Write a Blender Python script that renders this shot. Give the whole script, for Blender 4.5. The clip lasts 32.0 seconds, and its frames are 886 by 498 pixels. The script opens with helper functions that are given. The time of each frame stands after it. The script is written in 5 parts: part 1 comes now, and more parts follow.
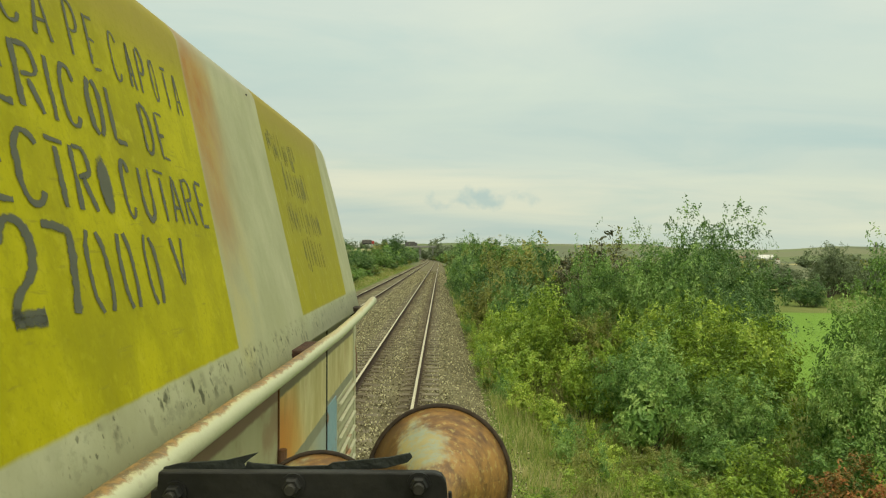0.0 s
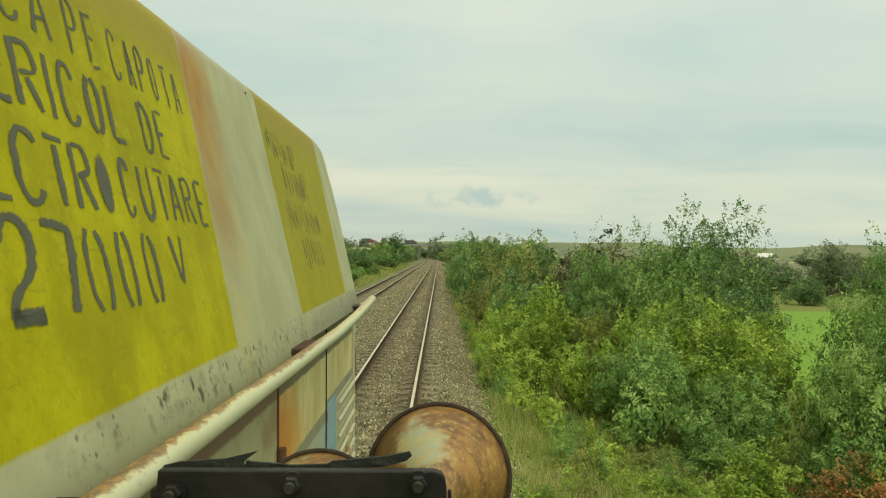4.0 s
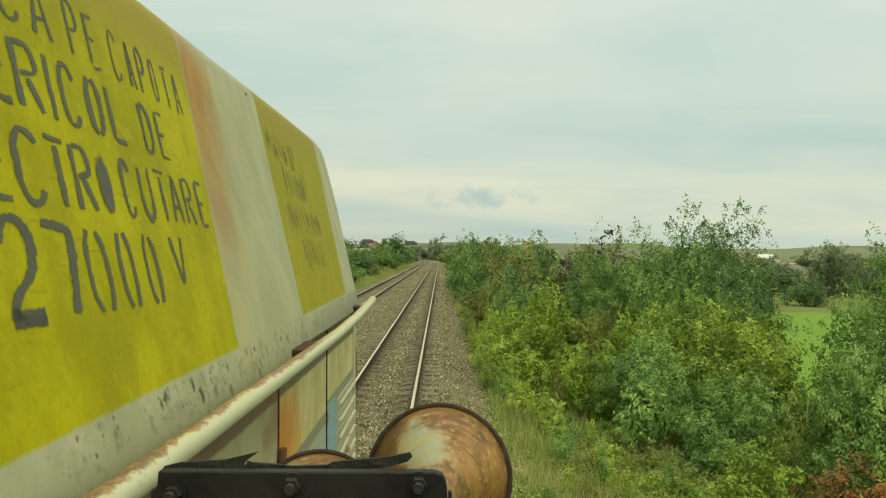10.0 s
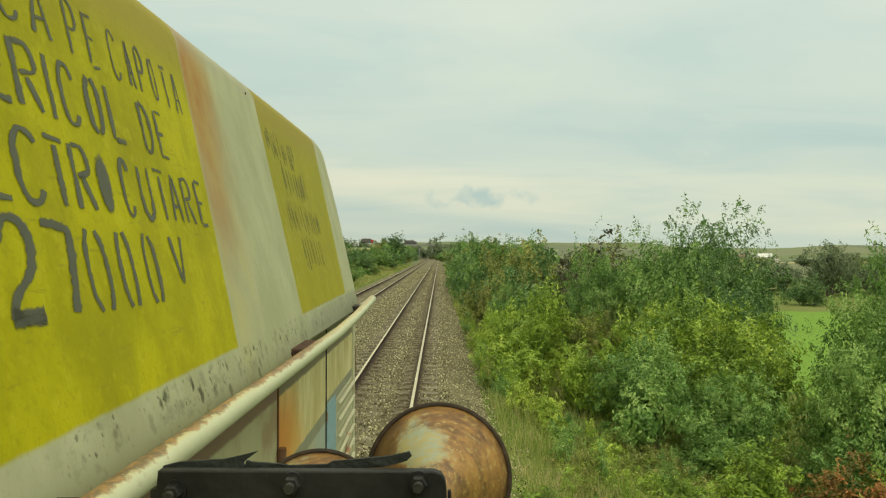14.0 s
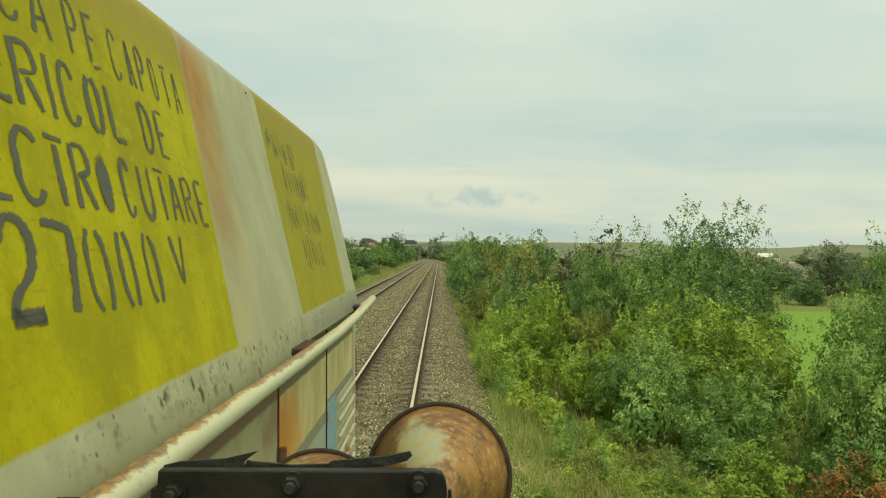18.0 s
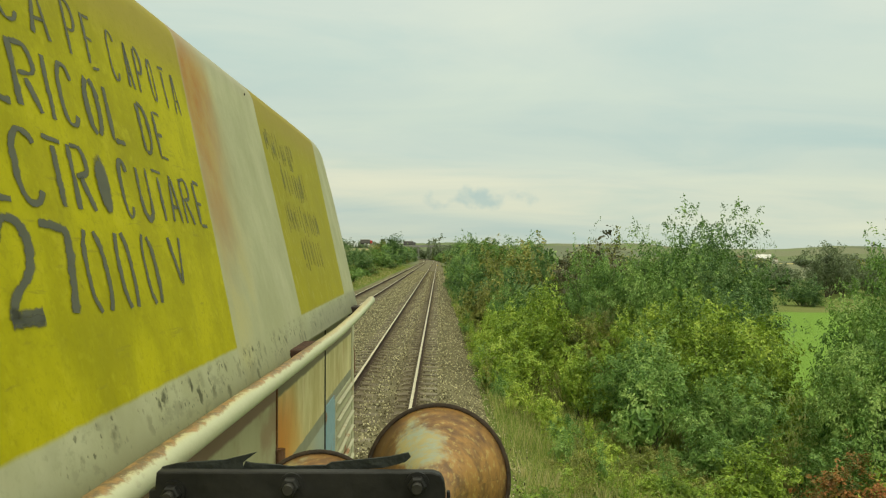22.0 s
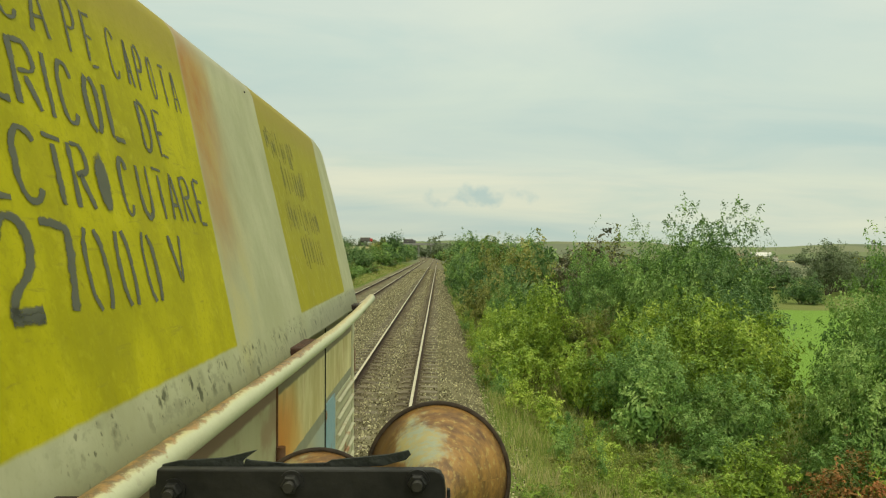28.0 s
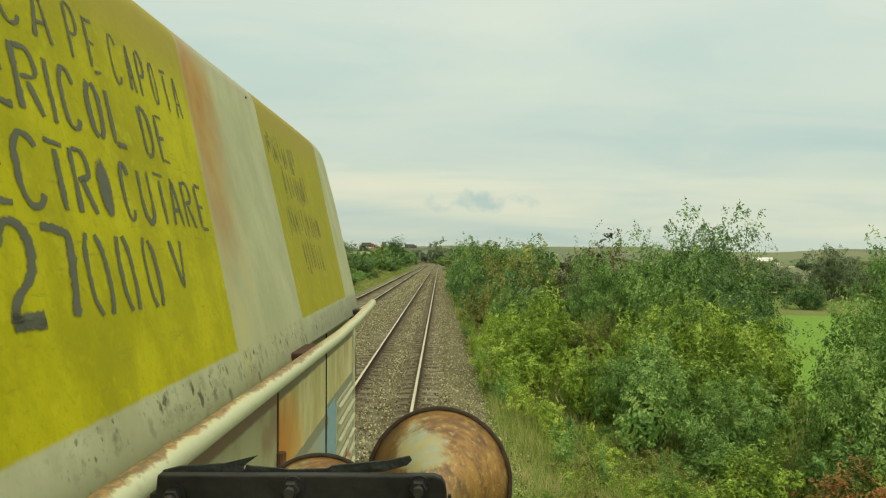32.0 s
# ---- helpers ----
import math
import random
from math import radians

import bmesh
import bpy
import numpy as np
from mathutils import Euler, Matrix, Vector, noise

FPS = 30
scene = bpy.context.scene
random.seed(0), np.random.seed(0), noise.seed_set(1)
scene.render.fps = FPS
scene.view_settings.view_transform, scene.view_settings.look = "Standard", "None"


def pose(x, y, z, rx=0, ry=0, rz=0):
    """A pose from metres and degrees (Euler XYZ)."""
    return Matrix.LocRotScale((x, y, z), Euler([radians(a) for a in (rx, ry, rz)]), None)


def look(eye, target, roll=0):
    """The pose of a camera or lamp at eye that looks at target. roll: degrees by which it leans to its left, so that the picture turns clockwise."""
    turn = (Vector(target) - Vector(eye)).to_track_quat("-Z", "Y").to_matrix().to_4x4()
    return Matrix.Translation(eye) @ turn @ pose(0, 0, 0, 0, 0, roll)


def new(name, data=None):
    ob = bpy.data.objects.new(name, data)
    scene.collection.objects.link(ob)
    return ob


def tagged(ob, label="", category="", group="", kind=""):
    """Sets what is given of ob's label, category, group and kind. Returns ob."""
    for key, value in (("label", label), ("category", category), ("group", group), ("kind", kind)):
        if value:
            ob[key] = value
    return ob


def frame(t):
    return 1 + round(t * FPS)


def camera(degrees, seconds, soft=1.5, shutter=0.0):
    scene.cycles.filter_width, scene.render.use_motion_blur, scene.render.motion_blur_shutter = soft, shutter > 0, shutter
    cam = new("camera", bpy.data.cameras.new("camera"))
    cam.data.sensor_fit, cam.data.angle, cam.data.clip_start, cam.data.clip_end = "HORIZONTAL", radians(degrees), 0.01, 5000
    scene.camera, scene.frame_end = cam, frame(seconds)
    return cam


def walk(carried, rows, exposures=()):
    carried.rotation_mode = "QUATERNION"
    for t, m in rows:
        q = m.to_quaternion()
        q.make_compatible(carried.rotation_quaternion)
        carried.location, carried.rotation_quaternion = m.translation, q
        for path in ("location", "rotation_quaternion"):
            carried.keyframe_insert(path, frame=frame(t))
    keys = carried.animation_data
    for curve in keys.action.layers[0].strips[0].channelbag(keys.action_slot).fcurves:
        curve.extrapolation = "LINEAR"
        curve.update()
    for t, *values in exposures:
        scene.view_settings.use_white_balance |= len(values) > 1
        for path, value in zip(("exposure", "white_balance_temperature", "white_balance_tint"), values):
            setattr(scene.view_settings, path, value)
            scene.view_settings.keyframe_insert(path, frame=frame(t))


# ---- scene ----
# ---- camera ----
LENS = 70.0
EYE = (0.0, 0.0, 3.29)
PITCH, YAW = 0.385, -0.23
cam = camera(LENS, 32.0, soft=1.2)
# seconds, yaw and pitch, in degrees, by which the hand-held camera sways
SWAY = (
    (0, -0.02, 0.14), (0.5, -0.02, 0.08), (1, 0.08, 0.08), (1.5, 0.06, 0.14), (2, 0.03, 0.08),
    (2.5, 0.09, 0.00), (3, 0.02, 0.00), (3.5, -0.02, 0.00), (5.5, -0.24, 0.02), (6, -0.16, 0.00),
    (6.5, -0.14, 0.02), (7, -0.10, 0.06), (7.5, -0.08, 0.09), (8, -0.10, 0.08), (8.5, -0.08, 0.13),
    (9, 0.00, 0.08), (9.5, -0.03, 0.02), (10, -0.03, 0.08), (10.5, -0.05, -0.14), (11, -0.11, -0.09),
    (11.5, -0.19, -0.11), (12, -0.13, -0.12), (12.5, -0.16, 0.00), (13, 0.00, 0.00), (13.5, -0.10, -0.06),
    (14, -0.08, 0.02), (14.5, -0.19, -0.05), (16.5, -0.14, 0.00), (17, -0.16, 0.13), (17.5, -0.08, 0.02),
    (18, -0.05, 0.00), (18.5, -0.08, 0.08), (19, -0.08, 0.08), (19.5, -0.08, 0.16), (20, -0.11, 0.00),
    (20.5, -0.24, 0.16), (21, -0.16, 0.16), (21.5, -0.16, -0.12), (22, -0.17, 0.10), (22.5, -0.24, 0.08),
    (23, -0.17, -0.08), (23.5, -0.08, -0.14), (24, -0.08, -0.16), (24.5, -0.16, -0.16), (25, -0.08, -0.11),
    (25.5, 0.00, -0.08), (27.5, -0.08, -0.08), (28, -0.16, -0.08), (28.5, -0.02, -0.05), (29, -0.08, 0.00),
    (29.5, -0.05, 0.00), (30, -0.24, 0.08), (30.5, -0.08, 0.19), (31, 0.00, 0.24), (31.5, -0.03, 0.32),
    (32, -0.06, 0.38),
)
walk(cam, [(t, pose(*EYE, 90 + PITCH + p, 0, YAW + w)) for t, w, p in SWAY])

# ---- world, sun ----
SUN_EL, SUN_ROT = radians(43), radians(169)
world = bpy.data.worlds.new("overcast_sky")
scene.world = world
world.use_nodes = True
wn, wl = world.node_tree.nodes, world.node_tree.links
wn.clear()


def wnode(kind, **kw):
    n = wn.new(kind)
    for k, v in kw.items():
        n.inputs[k].default_value = v
    return n


def ramp(nodes, stops, interp="LINEAR"):
    r = nodes.new("ShaderNodeValToRGB")
    r.color_ramp.interpolation = interp
    el = r.color_ramp.elements
    while len(el) < len(stops):
        el.new(0.5)
    for e, (p, c) in zip(el, stops):
        e.position = p
        e.color = (*c, 1) if len(c) == 3 else c
    return r


coord = wn.new("ShaderNodeTexCoord")
sep = wn.new("ShaderNodeSeparateXYZ")
wl.new(coord.outputs["Generated"], sep.inputs[0])
# clouds lie on a flat layer, so they draw together towards the horizon
up = wnode("ShaderNodeMath"); up.operation = "MAXIMUM"; up.inputs[1].default_value = 0.0
wl.new(sep.outputs["Z"], up.inputs[0])
lay = wnode("ShaderNodeMath"); lay.operation = "ADD"; lay.inputs[1].default_value = 0.16
wl.new(up.outputs[0], lay.inputs[0])
flat = wn.new("ShaderNodeVectorMath"); flat.operation = "DIVIDE"
comb = wn.new("ShaderNodeCombineXYZ")
for i in range(3):
    wl.new(lay.outputs[0], comb.inputs[i])
wl.new(coord.outputs["Generated"], flat.inputs[0]); wl.new(comb.outputs[0], flat.inputs[1])
mapn = wn.new("ShaderNodeMapping")
mapn.inputs["Scale"].default_value = (0.5, 1.0, 0.0)
mapn.inputs["Location"].default_value = (2.3, 0.4, 0.0)
wl.new(flat.outputs[0], mapn.inputs[0])
cl = wnode("ShaderNodeTexNoise", Scale=1.5, Detail=6.0, Roughness=0.55, Distortion=0.5)
wl.new(mapn.outputs[0], cl.inputs[0])
band = ramp(wn, [(0.0, (0.605, 0.660, 0.529)), (0.035, (0.560, 0.645, 0.553)), (0.058, (0.548, 0.645, 0.560)), (0.082, (0.745, 0.765, 0.588)), (0.122, (0.765, 0.790, 0.612)), (0.152, (0.640, 0.735, 0.625)), (0.20, (0.600, 0.715, 0.625)), (0.28, (0.663, 0.770, 0.662)), (0.42, (0.741, 0.820, 0.713)), (0.6, (1.219, 1.235, 0.973)), (1.0, (1.804, 1.810, 1.370))])
# the bright gap under the cloud deck sinks towards the right of the line
tilt = wnode("ShaderNodeMath"); tilt.operation = "MULTIPLY_ADD"; tilt.inputs[1].default_value = 0.085
wl.new(sep.outputs["X"], tilt.inputs[0]); wl.new(up.outputs[0], tilt.inputs[2])
wl.new(tilt.outputs[0], band.inputs[0])
shade = ramp(wn, [(0.33, (0.86, 0.93, 0.96)), (0.5, (0.985, 0.99, 0.985)), (0.68, (1.07, 1.045, 1.0))])
wl.new(cl.outputs[0], shade.inputs[0])
mul = wn.new("ShaderNodeMix"); mul.data_type = "RGBA"; mul.blend_type = "MULTIPLY"; mul.inputs[0].default_value = 1.0
# and it is paler there
side = wnode("ShaderNodeMapRange"); side.interpolation_type = "SMOOTHSTEP"
for i, v in zip((1, 2, 3, 4), (0.0, 0.5, 0.0, 0.7)):
    side.inputs[i].default_value = v
wl.new(sep.outputs["X"], side.inputs[0])
lowsky = wnode("ShaderNodeMapRange"); lowsky.interpolation_type = "SMOOTHSTEP"
for i, v in zip((1, 2, 3, 4), (0.13, 0.20, 1.0, 0.0)):
    lowsky.inputs[i].default_value = v
wl.new(tilt.outputs[0], lowsky.inputs[0])
palef = wnode("ShaderNodeMath"); palef.operation = "MULTIPLY"
wl.new(side.outputs[0], palef.inputs[0]); wl.new(lowsky.outputs[0], palef.inputs[1])
pale = wn.new("ShaderNodeMix"); pale.data_type = "RGBA"; pale.inputs[7].default_value = (0.66, 0.735, 0.60, 1)
wl.new(palef.outputs[0], pale.inputs[0]); wl.new(band.outputs[0], pale.inputs[6])
wl.new(pale.outputs[2], mul.inputs[6]); wl.new(shade.outputs[0], mul.inputs[7])
# small low grey-blue cloud over the line
cmap = wn.new("ShaderNodeMapping")
cmap.inputs["Scale"].default_value = (12.0, 0.0, 48.0)
cmap.inputs["Location"].default_value = (-0.80, 0.0, -4.2)
wl.new(coord.outputs["Generated"], cmap.inputs[0])
puffn = wnode("ShaderNodeTexNoise", Scale=24.0, Detail=5.0)
wl.new(coord.outputs["Generated"], puffn.inputs[0])
padd = wn.new("ShaderNodeVectorMath"); padd.operation = "MULTIPLY_ADD"
padd.inputs[1].default_value = (2.6, 0.0, 3.4); padd.inputs[2].default_value = (-1.3, 0.0, -1.7)
wl.new(puffn.outputs["Color"], padd.inputs[0])
psum = wn.new("ShaderNodeVectorMath"); psum.operation = "ADD"
wl.new(cmap.outputs[0], psum.inputs[0]); wl.new(padd.outputs[0], psum.inputs[1])
plen = wn.new("ShaderNodeVectorMath"); plen.operation = "LENGTH"
wl.new(psum.outputs[0], plen.inputs[0])
puff = ramp(wn, [(0.2, (0.68, 0.81, 0.93)), (1.0, (1, 1, 1))], "EASE")
wl.new(plen.outputs["Value"], puff.inputs[0])
mul2 = wn.new("ShaderNodeMix"); mul2.data_type = "RGBA"; mul2.blend_type = "MULTIPLY"; mul2.inputs[0].default_value = 1.0
wl.new(mul.outputs[2], mul2.inputs[6]); wl.new(puff.outputs[0], mul2.inputs[7])
bg1 = wnode("ShaderNodeBackground", Strength=1.03)
wl.new(mul2.outputs[2], bg1.inputs[0])
sky = wn.new("ShaderNodeTexSky")
sky.sky_type, sky.sun_disc = "NISHITA", False
sky.sun_elevation, sky.sun_rotation = SUN_EL, SUN_ROT
bg2 = wnode("ShaderNodeBackground", Strength=0.05)
wl.new(sky.outputs[0], bg2.inputs[0])
mixb = wn.new("ShaderNodeMixShader"); mixb.inputs[0].default_value = 0.1
wl.new(bg1.outputs[0], mixb.inputs[1]); wl.new(bg2.outputs[0], mixb.inputs[2])
outw = wn.new("ShaderNodeOutputWorld")
wl.new(mixb.outputs[0], outw.inputs[0])

sun = new("sun", bpy.data.lights.new("sun", "SUN"))
sun.data.energy, sun.data.angle, sun.data.color = 0.9, radians(40), (1.0, 0.95, 0.80)
sun.matrix_world = look((16, -85, 80), (0, 0, 0))

# ---- materials ----
AXIS = -1.33          # centre of the near track, beside the camera
SECOND = -4.3         # centre of the second track from the first


def surface(name, stops, scale=6.0, fine=40.0, rough=0.8, bump=0.3, metal=0.0, stretch=(1, 1, 1), island=0.0, objvar=0.0, spec=0.3, dist=0.02, translucent=0.0, noisew=1.0, dust=False):
    """A mottled surface: colour ramp over coarse plus fine noise, with relief."""
    m = bpy.data.materials.new(name)
    m.use_nodes = True
    n, l = m.node_tree.nodes, m.node_tree.links
    b = n["Principled BSDF"]
    b.inputs["Roughness"].default_value, b.inputs["Metallic"].default_value = rough, metal
    b.inputs["Specular IOR Level"].default_value = spec
    geo = n.new("ShaderNodeNewGeometry")
    mp = n.new("ShaderNodeMapping")
    mp.inputs["Scale"].default_value = stretch
    l.new(geo.outputs["Position"], mp.inputs[0])
    n1 = n.new("ShaderNodeTexNoise"); n1.inputs["Scale"].default_value = scale; n1.inputs["Detail"].default_value = 5
    n2 = n.new("ShaderNodeTexNoise"); n2.inputs["Scale"].default_value = fine; n2.inputs["Detail"].default_value = 3
    l.new(mp.outputs[0], n1.inputs[0]); l.new(mp.outputs[0], n2.inputs[0])
    mix = n.new("ShaderNodeMath"); mix.operation = "MULTIPLY_ADD"; mix.inputs[1].default_value = 0.4
    sc = n.new("ShaderNodeMath"); sc.operation = "MULTIPLY"; sc.inputs[1].default_value = 0.6
    l.new(n1.outputs[0], sc.inputs[0]); l.new(n2.outputs[0], mix.inputs[0]); l.new(sc.outputs[0], mix.inputs[2])
    val = mix.outputs[0]
    if noisew != 1.0:
        k = n.new("ShaderNodeMath"); k.operation = "MULTIPLY_ADD"; k.inputs[1].default_value = noisew; k.inputs[2].default_value = 0.5 - 0.5 * noisew
        l.new(val, k.inputs[0]); val = k.outputs[0]
    for amount, src in ((island, geo.outputs["Random Per Island"]), (objvar, None)):
        if amount:
            if src is None:
                oi = n.new("ShaderNodeObjectInfo"); src = oi.outputs["Random"]
            a = n.new("ShaderNodeMath"); a.operation = "SUBTRACT"; a.inputs[1].default_value = 0.5
            l.new(src, a.inputs[0])
            a2 = n.new("ShaderNodeMath"); a2.operation = "MULTIPLY_ADD"; a2.inputs[1].default_value = amount
            l.new(a.outputs[0], a2.inputs[0]); l.new(val, a2.inputs[2]); val = a2.outputs[0]
    r = ramp(n, stops)
    l.new(val, r.inputs[0]); l.new(r.outputs[0], b.inputs["Base Color"])
    if dust:
        # brown brake dust lies beside each rail
        sx = n.new("ShaderNodeSeparateXYZ"); l.new(geo.outputs["Position"], sx.inputs[0])
        near = None
        for c in (AXIS, AXIS + SECOND):
            o = n.new("ShaderNodeMath"); o.operation = "SUBTRACT"; o.inputs[1].default_value = c; l.new(sx.outputs[0], o.inputs[0])
            a = n.new("ShaderNodeMath"); a.operation = "ABSOLUTE"; l.new(o.outputs[0], a.inputs[0])
            e = n.new("ShaderNodeMath"); e.operation = "SUBTRACT"; e.inputs[1].default_value = 0.7525; l.new(a.outputs[0], e.inputs[0])
            # the oily middle of the track keeps more of it than the shoulder
            i = n.new("ShaderNodeMath"); i.operation = "MULTIPLY"; i.inputs[1].default_value = -0.42; l.new(e.outputs[0], i.inputs[0])
            f = n.new("ShaderNodeMath"); f.operation = "MAXIMUM"; l.new(e.outputs[0], f.inputs[0]); l.new(i.outputs[0], f.inputs[1])
            if near is None:
                near = f.outputs[0]
            else:
                mn = n.new("ShaderNodeMath"); mn.operation = "MINIMUM"; l.new(near, mn.inputs[0]); l.new(f.outputs[0], mn.inputs[1]); near = mn.outputs[0]
        wv = n.new("ShaderNodeMath"); wv.operation = "MULTIPLY_ADD"; wv.inputs[1].default_value = 0.3; l.new(n1.outputs[0], wv.inputs[0]); l.new(near, wv.inputs[2])
        mr = n.new("ShaderNodeMapRange"); mr.interpolation_type = "SMOOTHSTEP"
        for k, v in zip((1, 2, 3, 4), (0.22, 0.50, 0.50, 0.0)):
            mr.inputs[k].default_value = v
        l.new(wv.outputs[0], mr.inputs[0])
        mx = n.new("ShaderNodeMix"); mx.data_type = "RGBA"; mx.inputs[7].default_value = (0.115, 0.086, 0.048, 1)
        l.new(mr.outputs[0], mx.inputs[0]); l.new(r.outputs[0], mx.inputs[6]); l.new(mx.outputs[2], b.inputs["Base Color"])
    if bump:
        bp = n.new("ShaderNodeBump"); bp.inputs["Strength"].default_value = bump; bp.inputs["Distance"].default_value = dist
        l.new(n2.outputs[0], bp.inputs["Height"]); l.new(bp.outputs[0], b.inputs["Normal"])
    if translucent:
        tr = n.new("ShaderNodeBsdfTranslucent")
        l.new(r.outputs[0], tr.inputs[0])
        mx = n.new("ShaderNodeMixShader"); mx.inputs[0].default_value = translucent
        l.new(b.outputs[0], mx.inputs[1]); l.new(tr.outputs[0], mx.inputs[2])
        l.new(mx.outputs[0], n["Material Output"].inputs[0])
    return m


def leafy(name, dark, mid, light):
    return surface(name, [(0.2, dark), (0.5, mid), (0.8, light)], scale=1.3, fine=6, rough=0.42, bump=0, island=0.30, objvar=0.2, spec=0.3, translucent=0.22, noisew=2.0)


LEAF = {
    "bright": leafy("leaf_bright", (0.112, 0.193, 0.022), (0.294, 0.421, 0.049), (0.535, 0.624, 0.108)),
    "mid": leafy("leaf_mid", (0.066, 0.141, 0.032), (0.177, 0.312, 0.068), (0.385, 0.530, 0.155)),
    "dark": leafy("leaf_dark", (0.044, 0.097, 0.028), (0.118, 0.223, 0.061), (0.278, 0.391, 0.135)),
    "teal": leafy("leaf_teal", (0.063, 0.141, 0.030), (0.174, 0.312, 0.065), (0.404, 0.544, 0.151)),
    "olive": leafy("leaf_olive", (0.085, 0.105, 0.024), (0.225, 0.258, 0.057), (0.440, 0.420, 0.119)),
    "purple": leafy("leaf_purple", (0.050, 0.070, 0.030), (0.150, 0.140, 0.075), (0.300, 0.260, 0.150)),
    "red": leafy("leaf_red", (0.09, 0.13, 0.025), (0.33, 0.17, 0.045), (0.55, 0.19, 0.07)),
    # distant haze is mixed into this leaf colour: paler, greyer, less contrast
    "far": leafy("leaf_far_hazed", (0.105, 0.140, 0.070), (0.175, 0.225, 0.112), (0.265, 0.310, 0.165)),
}
BARK = surface("bark", [(0.3, (0.05, 0.04, 0.028)), (0.7, (0.14, 0.115, 0.085))], scale=8, fine=50, bump=0.6)
GRASS = surface("grass_blades", [(0.12, (0.144, 0.225, 0.035)), (0.42, (0.274, 0.350, 0.070)), (0.64, (0.450, 0.430, 0.155)), (0.88, (0.66, 0.54, 0.315))], scale=0.5, fine=3, rough=0.7, bump=0, island=0.45, translucent=0.3)
STONE = surface("ballast_stone", [(0.12, (0.070, 0.060, 0.026)), (0.5, (0.255, 0.228, 0.115)), (0.9, (0.680, 0.630, 0.370))], scale=2.0, fine=60, rough=0.9, bump=0.4, island=1.0, dist=0.01, dust=True)
BED = surface("trackbed_gravel", [(0.25, (0.062, 0.054, 0.027)), (0.5, (0.150, 0.133, 0.068)), (0.75, (0.295, 0.270, 0.148))], scale=0.6, fine=34, rough=0.95, bump=0.9, dist=0.04, dust=True)
CONCRETE = surface("sleeper_concrete", [(0.3, (0.11, 0.093, 0.058)), (0.7, (0.24, 0.21, 0.14))], scale=3, fine=50, rough=0.9, bump=0.3, objvar=0.3, dust=True)
RAILSTEEL = surface("worn_rail_head", [(0.3, (0.52, 0.46, 0.30)), (0.7, (0.68, 0.61, 0.41))], scale=4, fine=60, rough=0.42, bump=0.05, metal=0.5)
RAILRUST = surface("rail_web_rust", [(0.3, (0.030, 0.020, 0.013)), (0.7, (0.075, 0.047, 0.029))], scale=8, fine=60, rough=0.9)
BLACK = surface("black_painted_steel", [(0.35, (0.010, 0.010, 0.009)), (0.7, (0.028, 0.027, 0.024))], scale=10, fine=90, rough=0.55, bump=0.25, dist=0.004)
STUD = surface("worn_stud", [(0.3, (0.018, 0.017, 0.014)), (0.7, (0.05, 0.047, 0.040))], scale=20, fine=200, rough=0.5, bump=0.2, dist=0.001)
RUBBER = surface("torn_rubber", [(0.3, (0.012, 0.014, 0.012)), (0.7, (0.035, 0.04, 0.034))], scale=12, fine=80, rough=0.7)
WHITEP = surface("white_painted_concrete", [(0.3, (0.5, 0.5, 0.46)), (0.7, (0.75, 0.75, 0.7))], scale=6, fine=50)
GREYC = surface("bridge_concrete", [(0.3, (0.17, 0.17, 0.155)), (0.7, (0.30, 0.30, 0.275))], scale=0.5, fine=6)
TRUCKG = surface("grey_truck_box", [(0.3, (0.085, 0.080, 0.075)), (0.7, (0.13, 0.125, 0.12))], scale=0.5, fine=5)
REDP = surface("red_truck_paint", [(0.3, (0.40, 0.035, 0.025)), (0.7, (0.5, 0.06, 0.04))], scale=1, fine=6, rough=0.45)
HOUSEW = surface("pale_house_wall", [(0.3, (0.55, 0.54, 0.5)), (0.7, (0.74, 0.72, 0.68))], scale=0.5, fine=4)
ROOFT = surface("red_roof_tiles", [(0.3, (0.22, 0.09, 0.06)), (0.7, (0.34, 0.15, 0.10))], scale=0.6, fine=5)
GLASSD = surface("dark_window_glass", [(0.3, (0.02, 0.025, 0.03)), (0.7, (0.035, 0.04, 0.045))], rough=0.1, bump=0)
YELLOWP = surface("yellow_marker_paint", [(0.3, (0.55, 0.42, 0.03)), (0.7, (0.7, 0.55, 0.05))], scale=6, fine=40)


def graph(m):
    m.use_nodes = True
    return m.node_tree.nodes, m.node_tree.links


